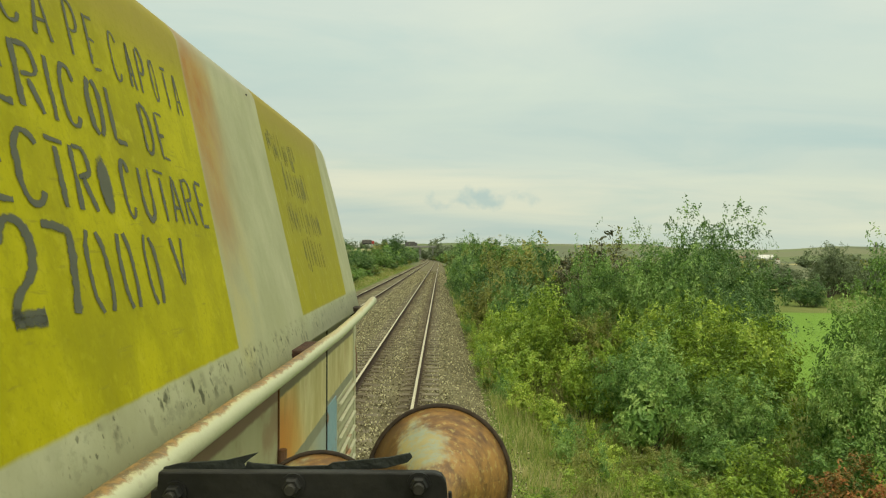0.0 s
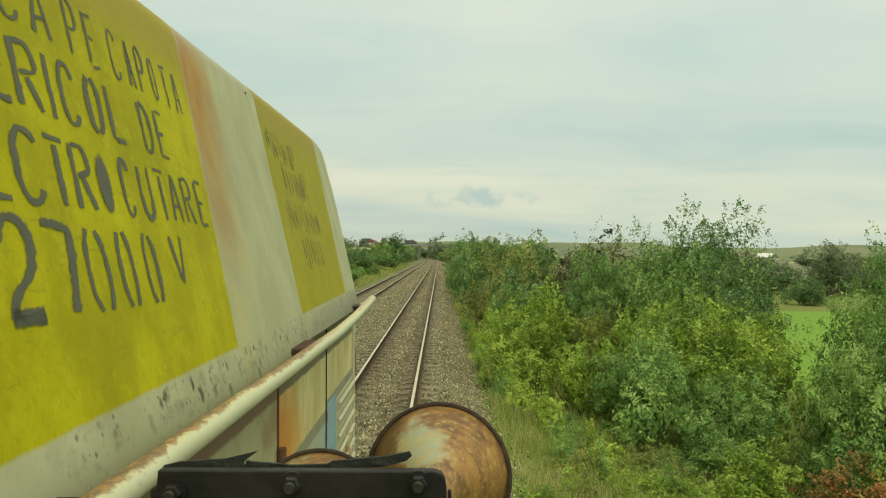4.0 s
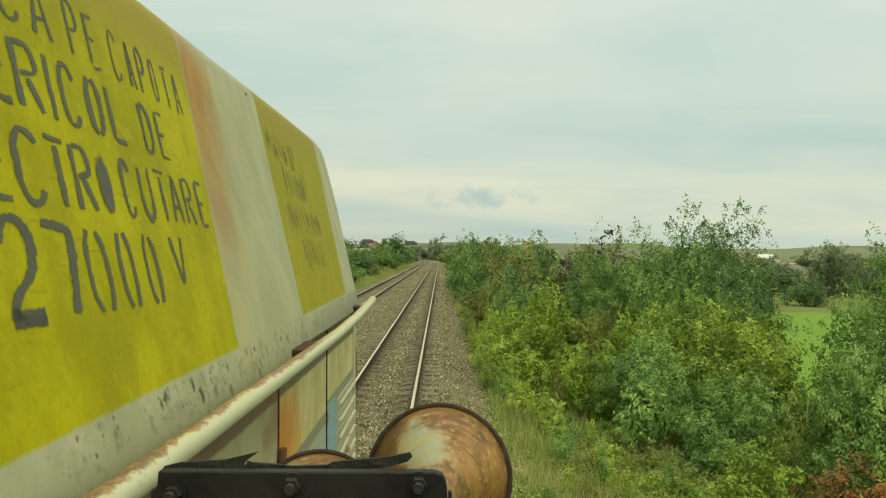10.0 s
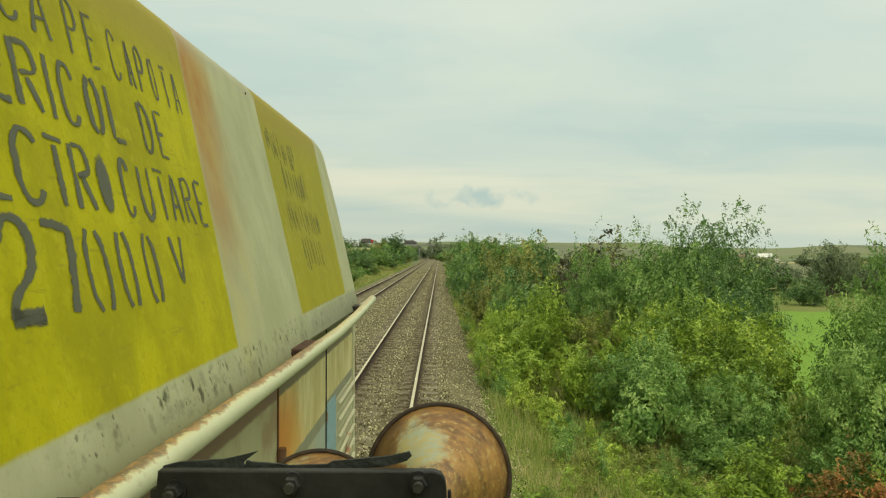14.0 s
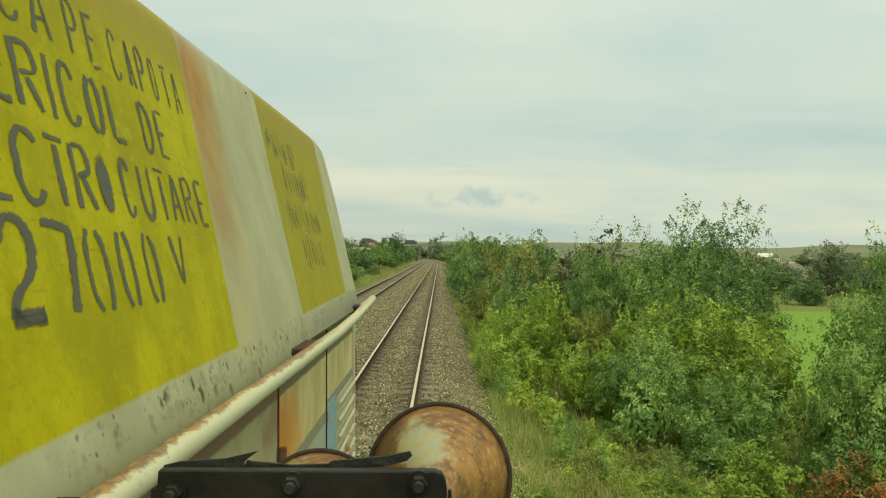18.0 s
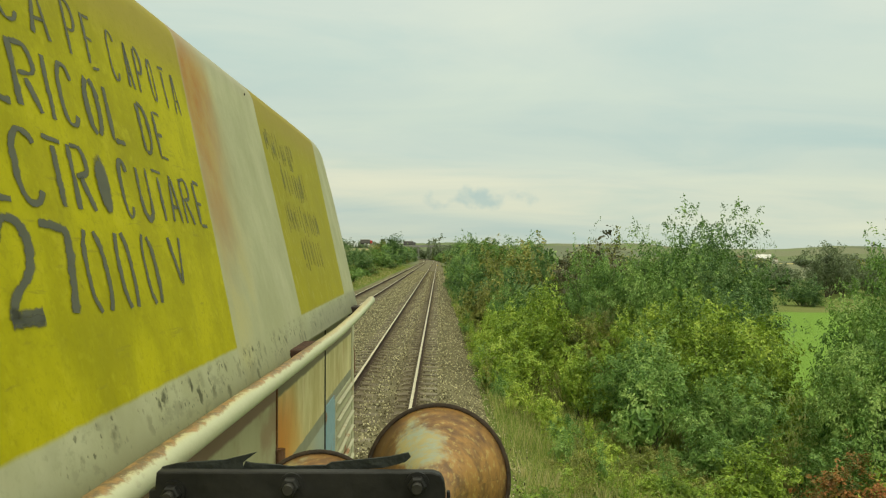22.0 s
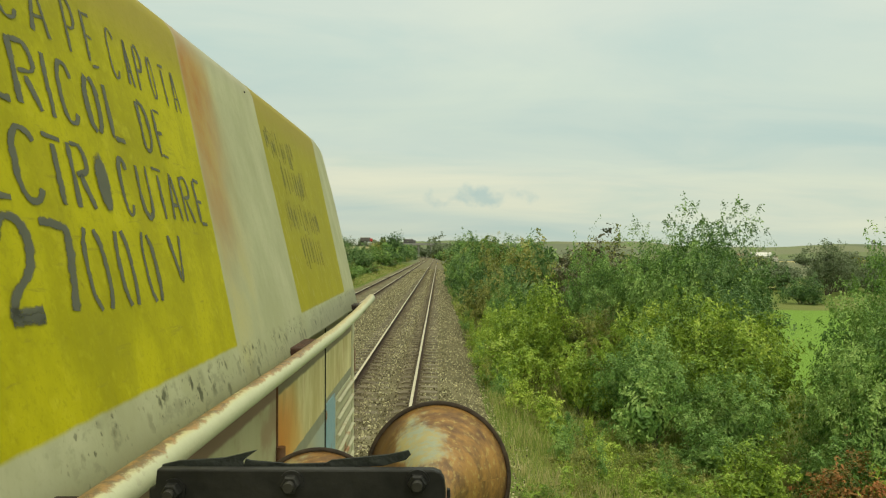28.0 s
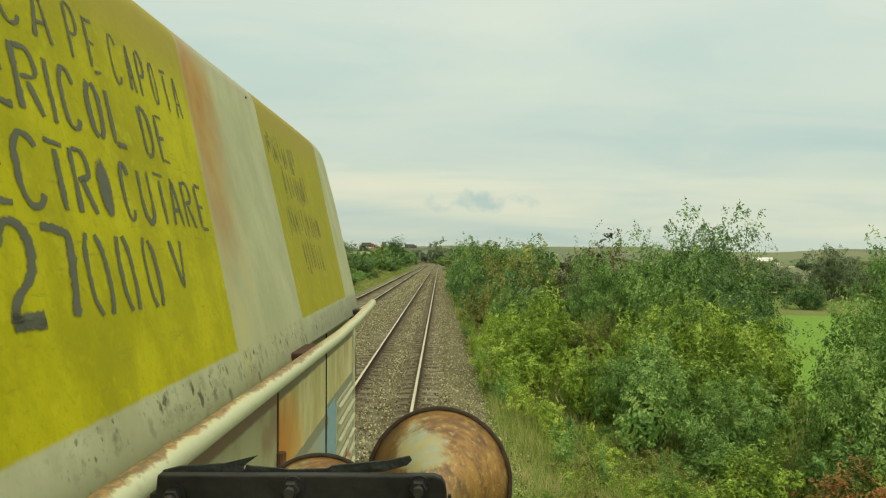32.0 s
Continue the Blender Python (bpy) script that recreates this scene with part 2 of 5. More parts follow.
class G:
    """Short hand for sums of shader values."""

    def __init__(self, m):
        self.n, self.l = graph(m)

    def math(self, op, a, b=0.0, c=0.0, clamp=False):
        k = self.n.new("ShaderNodeMath"); k.operation = op; k.use_clamp = clamp
        for i, v in enumerate((a, b, c)):
            if isinstance(v, (int, float)):
                k.inputs[i].default_value = v
            else:
                self.l.new(v, k.inputs[i])
        return k.outputs[0]

    def step(self, v, a, b):
        """0 at a, 1 at b, smooth between."""
        k = self.n.new("ShaderNodeMapRange"); k.interpolation_type = "SMOOTHSTEP"
        k.inputs[1].default_value, k.inputs[2].default_value = a, b
        self.l.new(v, k.inputs[0])
        return k.outputs[0]

    def noise(self, vec, scale, detail=4, stretch=(1, 1, 1), rough=0.5):
        mp = self.n.new("ShaderNodeMapping"); mp.inputs["Scale"].default_value = stretch
        self.l.new(vec, mp.inputs[0])
        k = self.n.new("ShaderNodeTexNoise")
        k.inputs["Scale"].default_value, k.inputs["Detail"].default_value, k.inputs["Roughness"].default_value = scale, detail, rough
        self.l.new(mp.outputs[0], k.inputs[0])
        return k.outputs[0]

    def dots(self, vec, scale, share, big=0.34, stretch=(1, 1, 1), soft=0.12):
        """Round spots of uneven size, on that share of a net of cells."""
        mp = self.n.new("ShaderNodeMapping"); mp.inputs["Scale"].default_value = stretch
        wob = self.n.new("ShaderNodeTexNoise"); wob.inputs["Scale"].default_value = scale * 1.6; wob.inputs["Detail"].default_value = 4
        self.l.new(vec, wob.inputs[0])
        add = self.n.new("ShaderNodeVectorMath"); add.operation = "MULTIPLY_ADD"
        add.inputs[1].default_value = (0.9 / scale,) * 3
        self.l.new(wob.outputs["Color"], add.inputs[0]); self.l.new(vec, add.inputs[2])
        self.l.new(add.outputs[0], mp.inputs[0])
        v = self.n.new("ShaderNodeTexVoronoi"); v.inputs["Scale"].default_value = scale
        self.l.new(mp.outputs[0], v.inputs[0])
        c = self.n.new("ShaderNodeSeparateColor"); self.l.new(v.outputs["Color"], c.inputs[0])
        size = self.math("MULTIPLY", self.math("SUBTRACT", c.outputs[0], 1.0 - share), big / share)
        return self.step(self.math("SUBTRACT", size, v.outputs["Distance"]), 0.0, soft)

    def mix(self, f, a, b):
        k = self.n.new("ShaderNodeMix"); k.data_type = "RGBA"
        if isinstance(f, (int, float)):
            k.inputs[0].default_value = f
        else:
            self.l.new(f, k.inputs[0])
        for i, v in ((6, a), (7, b)):
            if isinstance(v, tuple):
                k.inputs[i].default_value = (*v, 1)
            else:
                self.l.new(v, k.inputs[i])
        return k.outputs[2]


def hood_paint():
    """Faded white hood with two yellow warning panels, rust runs and black mould specks."""
    m = bpy.data.materials.new("hood_paint")
    g = G(m)
    b = g.n["Principled BSDF"]
    tc = g.n.new("ShaderNodeTexCoord")
    P = tc.outputs["Object"]
    s = g.n.new("ShaderNodeSeparateXYZ"); g.l.new(P, s.inputs[0])
    y, z = s.outputs[1], s.outputs[2]
    n1 = g.noise(P, 3.0, 5)
    n2 = g.noise(P, 28.0, 4)
    n3 = g.noise(P, 9.0, 5, (1, 1, 0.35))
    streak = g.noise(P, 22.0, 4, (1, 1, 0.08))
    yw = g.math("MULTIPLY_ADD", g.math("SUBTRACT", n2, 0.5), 0.007, y)
    zw = g.math("MULTIPLY_ADD", g.math("SUBTRACT", n2, 0.5), 0.006, z)
    blot = g.noise(P, 7.0, 6, (1, 1.2, 0.6), 0.62)
    white = g.mix(g.step(blot, 0.3, 0.7), (0.385, 0.39, 0.225), (0.485, 0.49, 0.305))
    white = g.mix(g.math("MULTIPLY", g.step(streak, 0.42, 0.72), 0.15), white, (0.30, 0.275, 0.17))
    # rust run beside the first panel, strongest near the top
    wob = g.math("MULTIPLY_ADD", g.math("SUBTRACT", n3, 0.5), 0.16, g.math("MULTIPLY_ADD", z, -0.05, y))
    dy = g.math("SUBTRACT", wob, 1.245)
    side = g.step(g.math("SUBTRACT", g.math("MULTIPLY_ADD", z, -0.13, y), 1.205), -0.02, 0.02)
    run = g.math("MULTIPLY", g.math("MULTIPLY", side, g.math("SUBTRACT", 1.0, g.step(dy, 0.03, 0.20))), g.step(g.math("MULTIPLY_ADD", n3, 0.4, z), 0.05, 0.55))
    white = g.mix(g.math("MULTIPLY", run, 0.95), white, (0.40, 0.175, 0.03))
    run2 = g.math("MULTIPLY", g.math("MULTIPLY", side, g.math("SUBTRACT", 1.0, g.step(dy, 0.03, 0.26))), g.step(blot, 0.42, 0.66))
    white = g.mix(g.math("MULTIPLY", run2, 0.45), white, (0.47, 0.42, 0.14))
    # dust on the top
    white = g.mix(g.math("MULTIPLY", g.step(g.math("MULTIPLY_ADD", y, -0.05, z), 0.36, 0.44), 0.6), white, (0.36, 0.345, 0.25))
    yel = g.mix(g.step(blot, 0.3, 0.68), (0.329, 0.307, 0.002), (0.489, 0.451, 0.003))
    yel = g.mix(g.math("MULTIPLY", g.step(n3, 0.5, 0.7), 0.5), yel, (0.30, 0.27, 0.008))
    yel = g.mix(g.math("MULTIPLY", g.step(streak, 0.56, 0.72), 0.4), yel, (0.27, 0.26, 0.01))
    yel = g.mix(g.math("MULTIPLY", g.step(n2, 0.58, 0.7), 0.35), yel, (0.55, 0.50, 0.02))
    scuff = g.step(g.noise(P, 48.0, 5, (1, 0.25, 1.4), 0.7), 0.60, 0.70)
    yel = g.mix(g.math("MULTIPLY", scuff, 0.55), yel, (0.25, 0.235, 0.02))
    yel = g.mix(g.math("MULTIPLY", g.step(g.noise(P, 90.0, 4, (1, 1, 0.6), 0.7), 0.52, 0.66), 0.2), yel, (0.56, 0.52, 0.02))
    yel = g.mix(g.math("MULTIPLY", g.step(g.noise(P, 4.0, 4), 0.5, 0.66), 0.4), yel, (0.30, 0.29, 0.004))
    yel = g.mix(g.math("MULTIPLY", g.step(y, 1.5, 1.8), 0.7), yel, (0.305, 0.275, 0.02))
    rub = g.math("MULTIPLY", g.step(g.noise(P, 70.0, 4, (1, 1, 0.10), 0.65), 0.55, 0.66), g.step(y, 1.6, 1.8))
    yel = g.mix(g.math("MULTIPLY", rub, 0.5), yel, (0.46, 0.42, 0.10))
    yel = g.mix(g.math("MULTIPLY", g.step(g.math("MULTIPLY_ADD", blot, 0.12, g.math("MULTIPLY_ADD", y, -0.05, z)), 0.31, 0.46), 0.8), yel, (0.312, 0.25, 0.045))
    grain = g.noise(P, 160.0, 4, (1, 1, 0.7), 0.7)
    yel = g.mix(g.math("MULTIPLY", g.step(grain, 0.50, 0.66), 0.35), yel, (0.27, 0.255, 0.006))
    white = g.mix(g.math("MULTIPLY", g.step(grain, 0.50, 0.66), 0.22), white, (0.33, 0.325, 0.20))
    low = g.math("MULTIPLY_ADD", y, 0.0155, -0.196)
    above = g.step(g.math("SUBTRACT", zw, low), -0.0035, 0.0035)
    p1 = g.math("SUBTRACT", 1.0, g.step(g.math("MULTIPLY_ADD", z, -0.13, yw), 1.200, 1.208))
    p2 = g.math("MULTIPLY", g.step(g.math("MULTIPLY_ADD", z, -0.11, yw), 1.772, 1.782), g.math("SUBTRACT", 1.0, g.step(g.math("MULTIPLY_ADD", z, -0.243, yw), 2.642, 2.656)))
    topcut = g.math("SUBTRACT", 1.0, g.math("MULTIPLY", g.step(g.math("MULTIPLY_ADD", y, -0.0456, zw), 0.47, 0.495), g.step(y, 1.3, 1.5)))
    isy = g.math("MULTIPLY", g.math("MULTIPLY", g.math("MAXIMUM", p1, p2), above), topcut)
    col = g.mix(isy, white, yel)
    # black mould specks along the lower edge
    off = g.math("SUBTRACT", z, low)
    spk = g.step(g.noise(P, 48.0, 5, (1, 0.7, 0.8), 0.62), 0.49, 0.62)
    lowz = g.math("MULTIPLY", g.math("SUBTRACT", 1.0, g.step(off, -0.012, 0.004)), g.step(y, 0.56, 0.68))
    lump = g.step(g.noise(P, 9.0, 4, (1, 1.4, 0.5)), 0.43, 0.56)
    mould = g.math("MAXIMUM", g.dots(P, 46.0, 0.5, 0.70, (1, 1.25, 0.75), 0.4), g.math("MULTIPLY", g.dots(P, 125.0, 0.55, 0.55, (1, 1.2, 0.75), 0.3), 0.85))
    col = g.mix(g.math("MULTIPLY", g.math("MULTIPLY", mould, lowz), g.math("MULTIPLY_ADD", lump, 0.6, 0.32)), col, (0.040, 0.044, 0.020))
    col = g.mix(g.math("MULTIPLY", g.math("MULTIPLY", spk, lowz), g.math("MULTIPLY", lump, 0.35)), col, (0.12, 0.125, 0.08))
    fewspk = g.dots(P, 20.0, 0.22, 0.17, (1, 1.2, 0.7), 0.2)
    col = g.mix(g.math("MULTIPLY", fewspk, 0.75), col, (0.10, 0.085, 0.015))
    # darker grey-green towards the lower edge, in uneven blotches
    col = g.mix(g.math("MULTIPLY", g.math("SUBTRACT", 1.0, g.step(off, -0.085, -0.008)), g.math("MULTIPLY_ADD", g.step(blot, 0.36, 0.62), 0.4, 0.50)), col, (0.245, 0.25, 0.145))
    col = g.mix(g.math("MULTIPLY", g.math("SUBTRACT", 1.0, g.step(off, -0.02, 0.012)), g.math("MULTIPLY", g.step(y, 1.4, 2.2), 0.5)), col, (0.21, 0.22, 0.17))
    g.l.new(col, b.inputs["Base Color"])
    b.inputs["Roughness"].default_value = 0.7
    b.inputs["Specular IOR Level"].default_value = 0.15
    bp = g.n.new("ShaderNodeBump"); bp.inputs["Strength"].default_value = 0.25; bp.inputs["Distance"].default_value = 0.004
    g.l.new(n2, bp.inputs["Height"]); g.l.new(bp.outputs[0], b.inputs["Normal"])
    return m


def rusty_paint(name, base1, base2, amount=0.5, scale=6.0, stretch=(1, 1, 1), rough=0.6, rust=((0.20, 0.075, 0.02), (0.42, 0.19, 0.05))):
    """Paint broken open by rust in patches."""
    m = bpy.data.materials.new(name)
    g = G(m)
    b = g.n["Principled BSDF"]
    P = g.n.new("ShaderNodeTexCoord").outputs["Object"]
    n1, n2, n3 = g.noise(P, scale, 6, stretch), g.noise(P, scale * 5, 4, stretch), g.noise(P, scale * 14, 3)
    paint = g.mix(n2, base1, base2)
    ru = g.mix(n2, rust[0], rust[1])
    f = g.step(g.math("MULTIPLY_ADD", n3, 0.18, n1), 0.69 - 0.3 * amount, 0.80 - 0.3 * amount)
    g.l.new(g.mix(f, paint, ru), b.inputs["Base Color"])
    b.inputs["Roughness"].default_value = rough
    bp = g.n.new("ShaderNodeBump"); bp.inputs["Strength"].default_value = 0.35; bp.inputs["Distance"].default_value = 0.003
    g.l.new(g.math("ADD", f, n3), bp.inputs["Height"]); g.l.new(bp.outputs[0], b.inputs["Normal"])
    return m


def rail_paint():
    """Cream tube paint, worn through to rust along its upper side."""
    m = bpy.data.materials.new("handrail_paint")
    g = G(m)
    b = g.n["Principled BSDF"]
    P = g.n.new("ShaderNodeTexCoord").outputs["Object"]
    ns = g.n.new("ShaderNodeSeparateXYZ")
    g.l.new(g.n.new("ShaderNodeNewGeometry").outputs["Normal"], ns.inputs[0])
    lean = g.math("MULTIPLY_ADD", ns.outputs[0], -0.55, ns.outputs[2])
    n1, n2, n3 = g.noise(P, 11.0, 6, (1, 0.7, 1), 0.6), g.noise(P, 55.0, 5, rough=0.65), g.noise(P, 5.0, 3)
    paint = g.mix(n1, (0.48, 0.49, 0.30), (0.60, 0.61, 0.40))
    up = g.step(g.math("MULTIPLY_ADD", n1, 0.9, lean), 0.75, 1.25)
    # rust stain that has crept down from the worn upper side
    paint = g.mix(g.math("MULTIPLY", up, 0.75), paint, g.mix(n3, (0.50, 0.42, 0.17), (0.62, 0.52, 0.27)))
    f = g.step(g.math("ADD", g.math("MULTIPLY_ADD", n2, 0.9, g.math("MULTIPLY", lean, 0.5)), g.math("MULTIPLY", n1, 1.2)), 1.25, 1.45)
    speck = g.math("MULTIPLY", g.dots(P, 75.0, 0.5, 0.34, (1, 0.8, 1)), g.math("MULTIPLY_ADD", up, 0.75, 0.12))
    rust = g.mix(g.step(n2, 0.4, 0.65), (0.085, 0.042, 0.018), (0.36, 0.18, 0.05))
    sy = g.n.new("ShaderNodeSeparateXYZ"); g.l.new(P, sy.inputs[0])
    f = g.math("MULTIPLY", f, g.math("SUBTRACT", 1.0, g.math("MULTIPLY", g.step(sy.outputs[1], 1.5, 1.95), 0.75)))
    g.l.new(g.mix(g.math("MAXIMUM", g.math("MULTIPLY", f, 0.85), speck), paint, rust), b.inputs["Base Color"])
    b.inputs["Roughness"].default_value = 0.5
    bp = g.n.new("ShaderNodeBump"); bp.inputs["Strength"].default_value = 0.5; bp.inputs["Distance"].default_value = 0.002
    g.l.new(g.math("SUBTRACT", n2, f), bp.inputs["Height"]); g.l.new(bp.outputs[0], b.inputs["Normal"])
    return m


def body_paint():
    """Lower body: brown, cream with rust runs, grey and light blue bands."""
    m = bpy.data.materials.new("body_paint")
    g = G(m)
    b = g.n["Principled BSDF"]
    P = g.n.new("ShaderNodeTexCoord").outputs["Object"]
    s = g.n.new("ShaderNodeSeparateXYZ"); g.l.new(P, s.inputs[0])
    y, z = s.outputs[1], s.outputs[2]
    n1, n2 = g.noise(P, 5.0, 5), g.noise(P, 30.0, 4)
    streak = g.noise(P, 15.0, 6, (1, 1, 0.09), 0.65)
    zw = g.math("MULTIPLY_ADD", g.math("SUBTRACT", n2, 0.5), 0.010, z)
    cream = g.mix(g.step(g.noise(P, 8.0, 6, (1, 1, 0.32), 0.62), 0.3, 0.7), (0.50, 0.41, 0.155), (0.76, 0.68, 0.37))
    yc = g.math("MULTIPLY_ADD", g.math("SUBTRACT", n1, 0.5), 0.2, y)
    rusty = g.math("SUBTRACT", 1.0, g.step(g.math("MULTIPLY_ADD", z, 0.9, yc), 1.20, 1.52))
    cream = g.mix(g.math("MULTIPLY", rusty, 0.80), cream, (0.68, 0.36, 0.055))
    core = g.math("MULTIPLY", g.math("SUBTRACT", 1.0, g.step(yc, 1.64, 1.86)), g.math("SUBTRACT", 1.0, g.step(z, -0.46, -0.36)))
    cream = g.mix(g.math("MULTIPLY", core, 0.8), cream, (0.60, 0.22, 0.03))
    cream = g.mix(g.math("MULTIPLY", g.step(g.noise(P, 12.0, 5, (1, 1, 0.3), 0.65), 0.54, 0.68), 0.35), cream, (0.42, 0.24, 0.07))
    gr = g.mix(streak, (0.20, 0.20, 0.13), (0.36, 0.35, 0.25))
    blue = g.mix(g.step(y, 1.95, 2.22), g.mix(streak, (0.40, 0.36, 0.20), (0.50, 0.47, 0.31)), g.mix(streak, (0.33, 0.39, 0.33), (0.44, 0.48, 0.40)))
    near = g.mix(streak, (0.36, 0.33, 0.17), (0.50, 0.47, 0.29))
    near = g.mix(g.math("MULTIPLY", g.step(n1, 0.48, 0.62), 0.6), near, (0.26, 0.13, 0.07))
    col = g.mix(g.step(zw, -0.640, -0.630), blue, gr)
    col = g.mix(g.step(g.math("MULTIPLY_ADD", g.step(y, 2.285, 2.29), -0.03, zw), -0.592, -0.586), col, cream)
    col = g.mix(g.math("SUBTRACT", 1.0, g.step(y, 1.590, 1.594)), col, near)
    brown = g.mix(g.step(y, 1.58, 1.60), g.mix(n1, (0.17, 0.10, 0.065), (0.27, 0.17, 0.11)), g.mix(n1, (0.15, 0.12, 0.07), (0.24, 0.20, 0.12)))
    col = g.mix(g.step(zw, -0.384, -0.374), col, brown)
    g.l.new(col, b.inputs["Base Color"])
    b.inputs["Roughness"].default_value = 0.6
    return m


PALE = (0.024, 0.050)   # where old paint is left on the bell


def horn_metal():
    """Rusty horn flare: orange-brown rust over old pale paint, with short scratches that run round it."""
    m = bpy.data.materials.new("horn_rust")
    g = G(m)
    b = g.n["Principled BSDF"]
    P = g.n.new("ShaderNodeTexCoord").outputs["Object"]
    s = g.n.new("ShaderNodeSeparateXYZ"); g.l.new(P, s.inputs[0])
    r = g.math("SQRT", g.math("ADD", g.math("MULTIPLY", s.outputs[0], s.outputs[0]), g.math("MULTIPLY", s.outputs[1], s.outputs[1])))
    ang = g.math("ARCTAN2", s.outputs[1], s.outputs[0])
    c = g.n.new("ShaderNodeCombineXYZ")
    g.l.new(g.math("MULTIPLY", r, 100.0), c.inputs[0]); g.l.new(g.math("MULTIPLY", ang, 1.6), c.inputs[1])
    ring = g.noise(c.outputs[0], 1.5, 6, rough=0.62)
    scratch = g.noise(c.outputs[0], 2.0, 5, (1, 1.8, 1), 0.6)
    big = g.noise(P, 16.0, 5, rough=0.6)
    fine = g.noise(P, 75.0, 4, rough=0.65)
    col = g.mix(g.step(g.math("MULTIPLY_ADD", ring, 0.5, g.math("MULTIPLY", big, 0.5)), 0.36, 0.62), (0.110, 0.050, 0.014), (0.350, 0.180, 0.036))
    col = g.mix(g.math("MULTIPLY", g.step(fine, 0.52, 0.68), 0.4), col, (0.12, 0.052, 0.015))
    col = g.mix(g.math("MULTIPLY", g.step(scratch, 0.53, 0.66), 0.6), col, (0.44, 0.33, 0.10))
    # shade on the bell's side towards the hood, painted in as dark brown
    col = g.mix(g.math("MULTIPLY", g.step(g.math("MULTIPLY_ADD", big, 0.03, s.outputs[0]), 0.050, 0.080), 0.8), col, (0.085, 0.048, 0.018))
    # old paint holds on in the upper quarter beside the second horn
    ox, oy = g.math("SUBTRACT", s.outputs[0], PALE[0]), g.math("SUBTRACT", s.outputs[1], PALE[1])
    far = g.math("SQRT", g.math("ADD", g.math("MULTIPLY", ox, ox), g.math("MULTIPLY", oy, oy)))
    pale = g.step(g.math("SUBTRACT", g.math("ADD", g.math("MULTIPLY", big, 0.07), g.math("MULTIPLY", scratch, 0.035)), far), 0.010, 0.034)
    col = g.mix(g.math("MULTIPLY", pale, 0.85), col, g.mix(g.step(fine, 0.4, 0.6), (0.36, 0.32, 0.14), (0.29, 0.34, 0.25)))
    g.l.new(col, b.inputs["Base Color"])
    b.inputs["Roughness"].default_value = 0.6
    bp = g.n.new("ShaderNodeBump"); bp.inputs["Strength"].default_value = 0.3; bp.inputs["Distance"].default_value = 0.002
    g.l.new(ring, bp.inputs["Height"]); g.l.new(bp.outputs[0], b.inputs["Normal"])
    return m


def ground_mat():
    m = bpy.data.materials.new("meadow_ground")
    g = G(m)
    b = g.n["Principled BSDF"]
    P = g.n.new("ShaderNodeNewGeometry").outputs["Position"]
    s = g.n.new("ShaderNodeSeparateXYZ"); g.l.new(P, s.inputs[0])
    x, y = s.outputs[0], s.outputs[1]
    n1, n2, n3 = g.noise(P, 0.06, 5), g.noise(P, 0.9, 5), g.noise(P, 9.0, 4)
    grass = g.mix(n2, (0.10, 0.155, 0.025), (0.20, 0.24, 0.06))
    grass = g.mix(g.math("MULTIPLY", g.step(n1, 0.5, 0.68), 0.7), grass, (0.30, 0.27, 0.12))
    grass = g.mix(g.math("MULTIPLY", n3, 0.5), grass, (0.09, 0.11, 0.03))
    # a sown field beyond the hedge
    xw = g.math("MULTIPLY_ADD", g.math("SUBTRACT", n1, 0.5), 14.0, x)
    sown = g.math("MULTIPLY", g.step(xw, 15.0, 16.5), g.math("MULTIPLY", g.step(y, 18.0, 24.0), g.math("SUBTRACT", 1.0, g.step(g.math("MULTIPLY_ADD", x, 0.25, y), 82.0, 84.0))))
    green = g.mix(n2, (0.135, 0.255, 0.034), (0.195, 0.31, 0.05))
    col = g.mix(sown, grass, green)
    # strips of farmland far off, their colours greyed to stand in for haze
    v = g.n.new("ShaderNodeTexVoronoi"); v.inputs["Scale"].default_value = 0.0032
    mp = g.n.new("ShaderNodeMapping"); mp.inputs["Scale"].default_value = (0.7, 1.5, 0)
    g.l.new(P, mp.inputs[0]); g.l.new(mp.outputs[0], v.inputs[0])
    sv = g.n.new("ShaderNodeSeparateColor"); g.l.new(v.outputs["Color"], sv.inputs[0])
    strip = ramp(g.n, [(0.0, (0.16, 0.20, 0.09)), (0.3, (0.20, 0.21, 0.125)), (0.55, (0.15, 0.17, 0.11)), (0.8, (0.40, 0.36, 0.18)), (0.88, (0.19, 0.22, 0.11))], "CONSTANT")
    g.l.new(sv.outputs[0], strip.inputs[0])
    d = g.math("SQRT", g.math("ADD", g.math("MULTIPLY", x, x), g.math("MULTIPLY", y, y)))
    farm = g.mix(g.math("MULTIPLY", n2, 0.4), strip.outputs[0], (0.12, 0.14, 0.06))
    col = g.mix(g.step(d, 190.0, 260.0), col, farm)
    # a stubble field on the rise
    stub = g.math("MULTIPLY", g.math("MULTIPLY", g.step(xw, 300.0, 306.0), g.math("SUBTRACT", 1.0, g.step(xw, 760.0, 766.0))), g.math("MULTIPLY", g.step(y, 430.0, 436.0), g.math("SUBTRACT", 1.0, g.step(g.math("MULTIPLY_ADD", x, -0.12, y), 560.0, 566.0))))
    col = g.mix(stub, col, g.mix(n2, (0.40, 0.34, 0.15), (0.50, 0.43, 0.20)))
    g.l.new(col, b.inputs["Base Color"])
    b.inputs["Roughness"].default_value = 0.95
    b.inputs["Specular IOR Level"].default_value = 0.1
    bp = g.n.new("ShaderNodeBump"); bp.inputs["Strength"].default_value = 0.7; bp.inputs["Distance"].default_value = 0.15
    g.l.new(g.math("ADD", n2, n3), bp.inputs["Height"]); g.l.new(bp.outputs[0], b.inputs["Normal"])
    return m


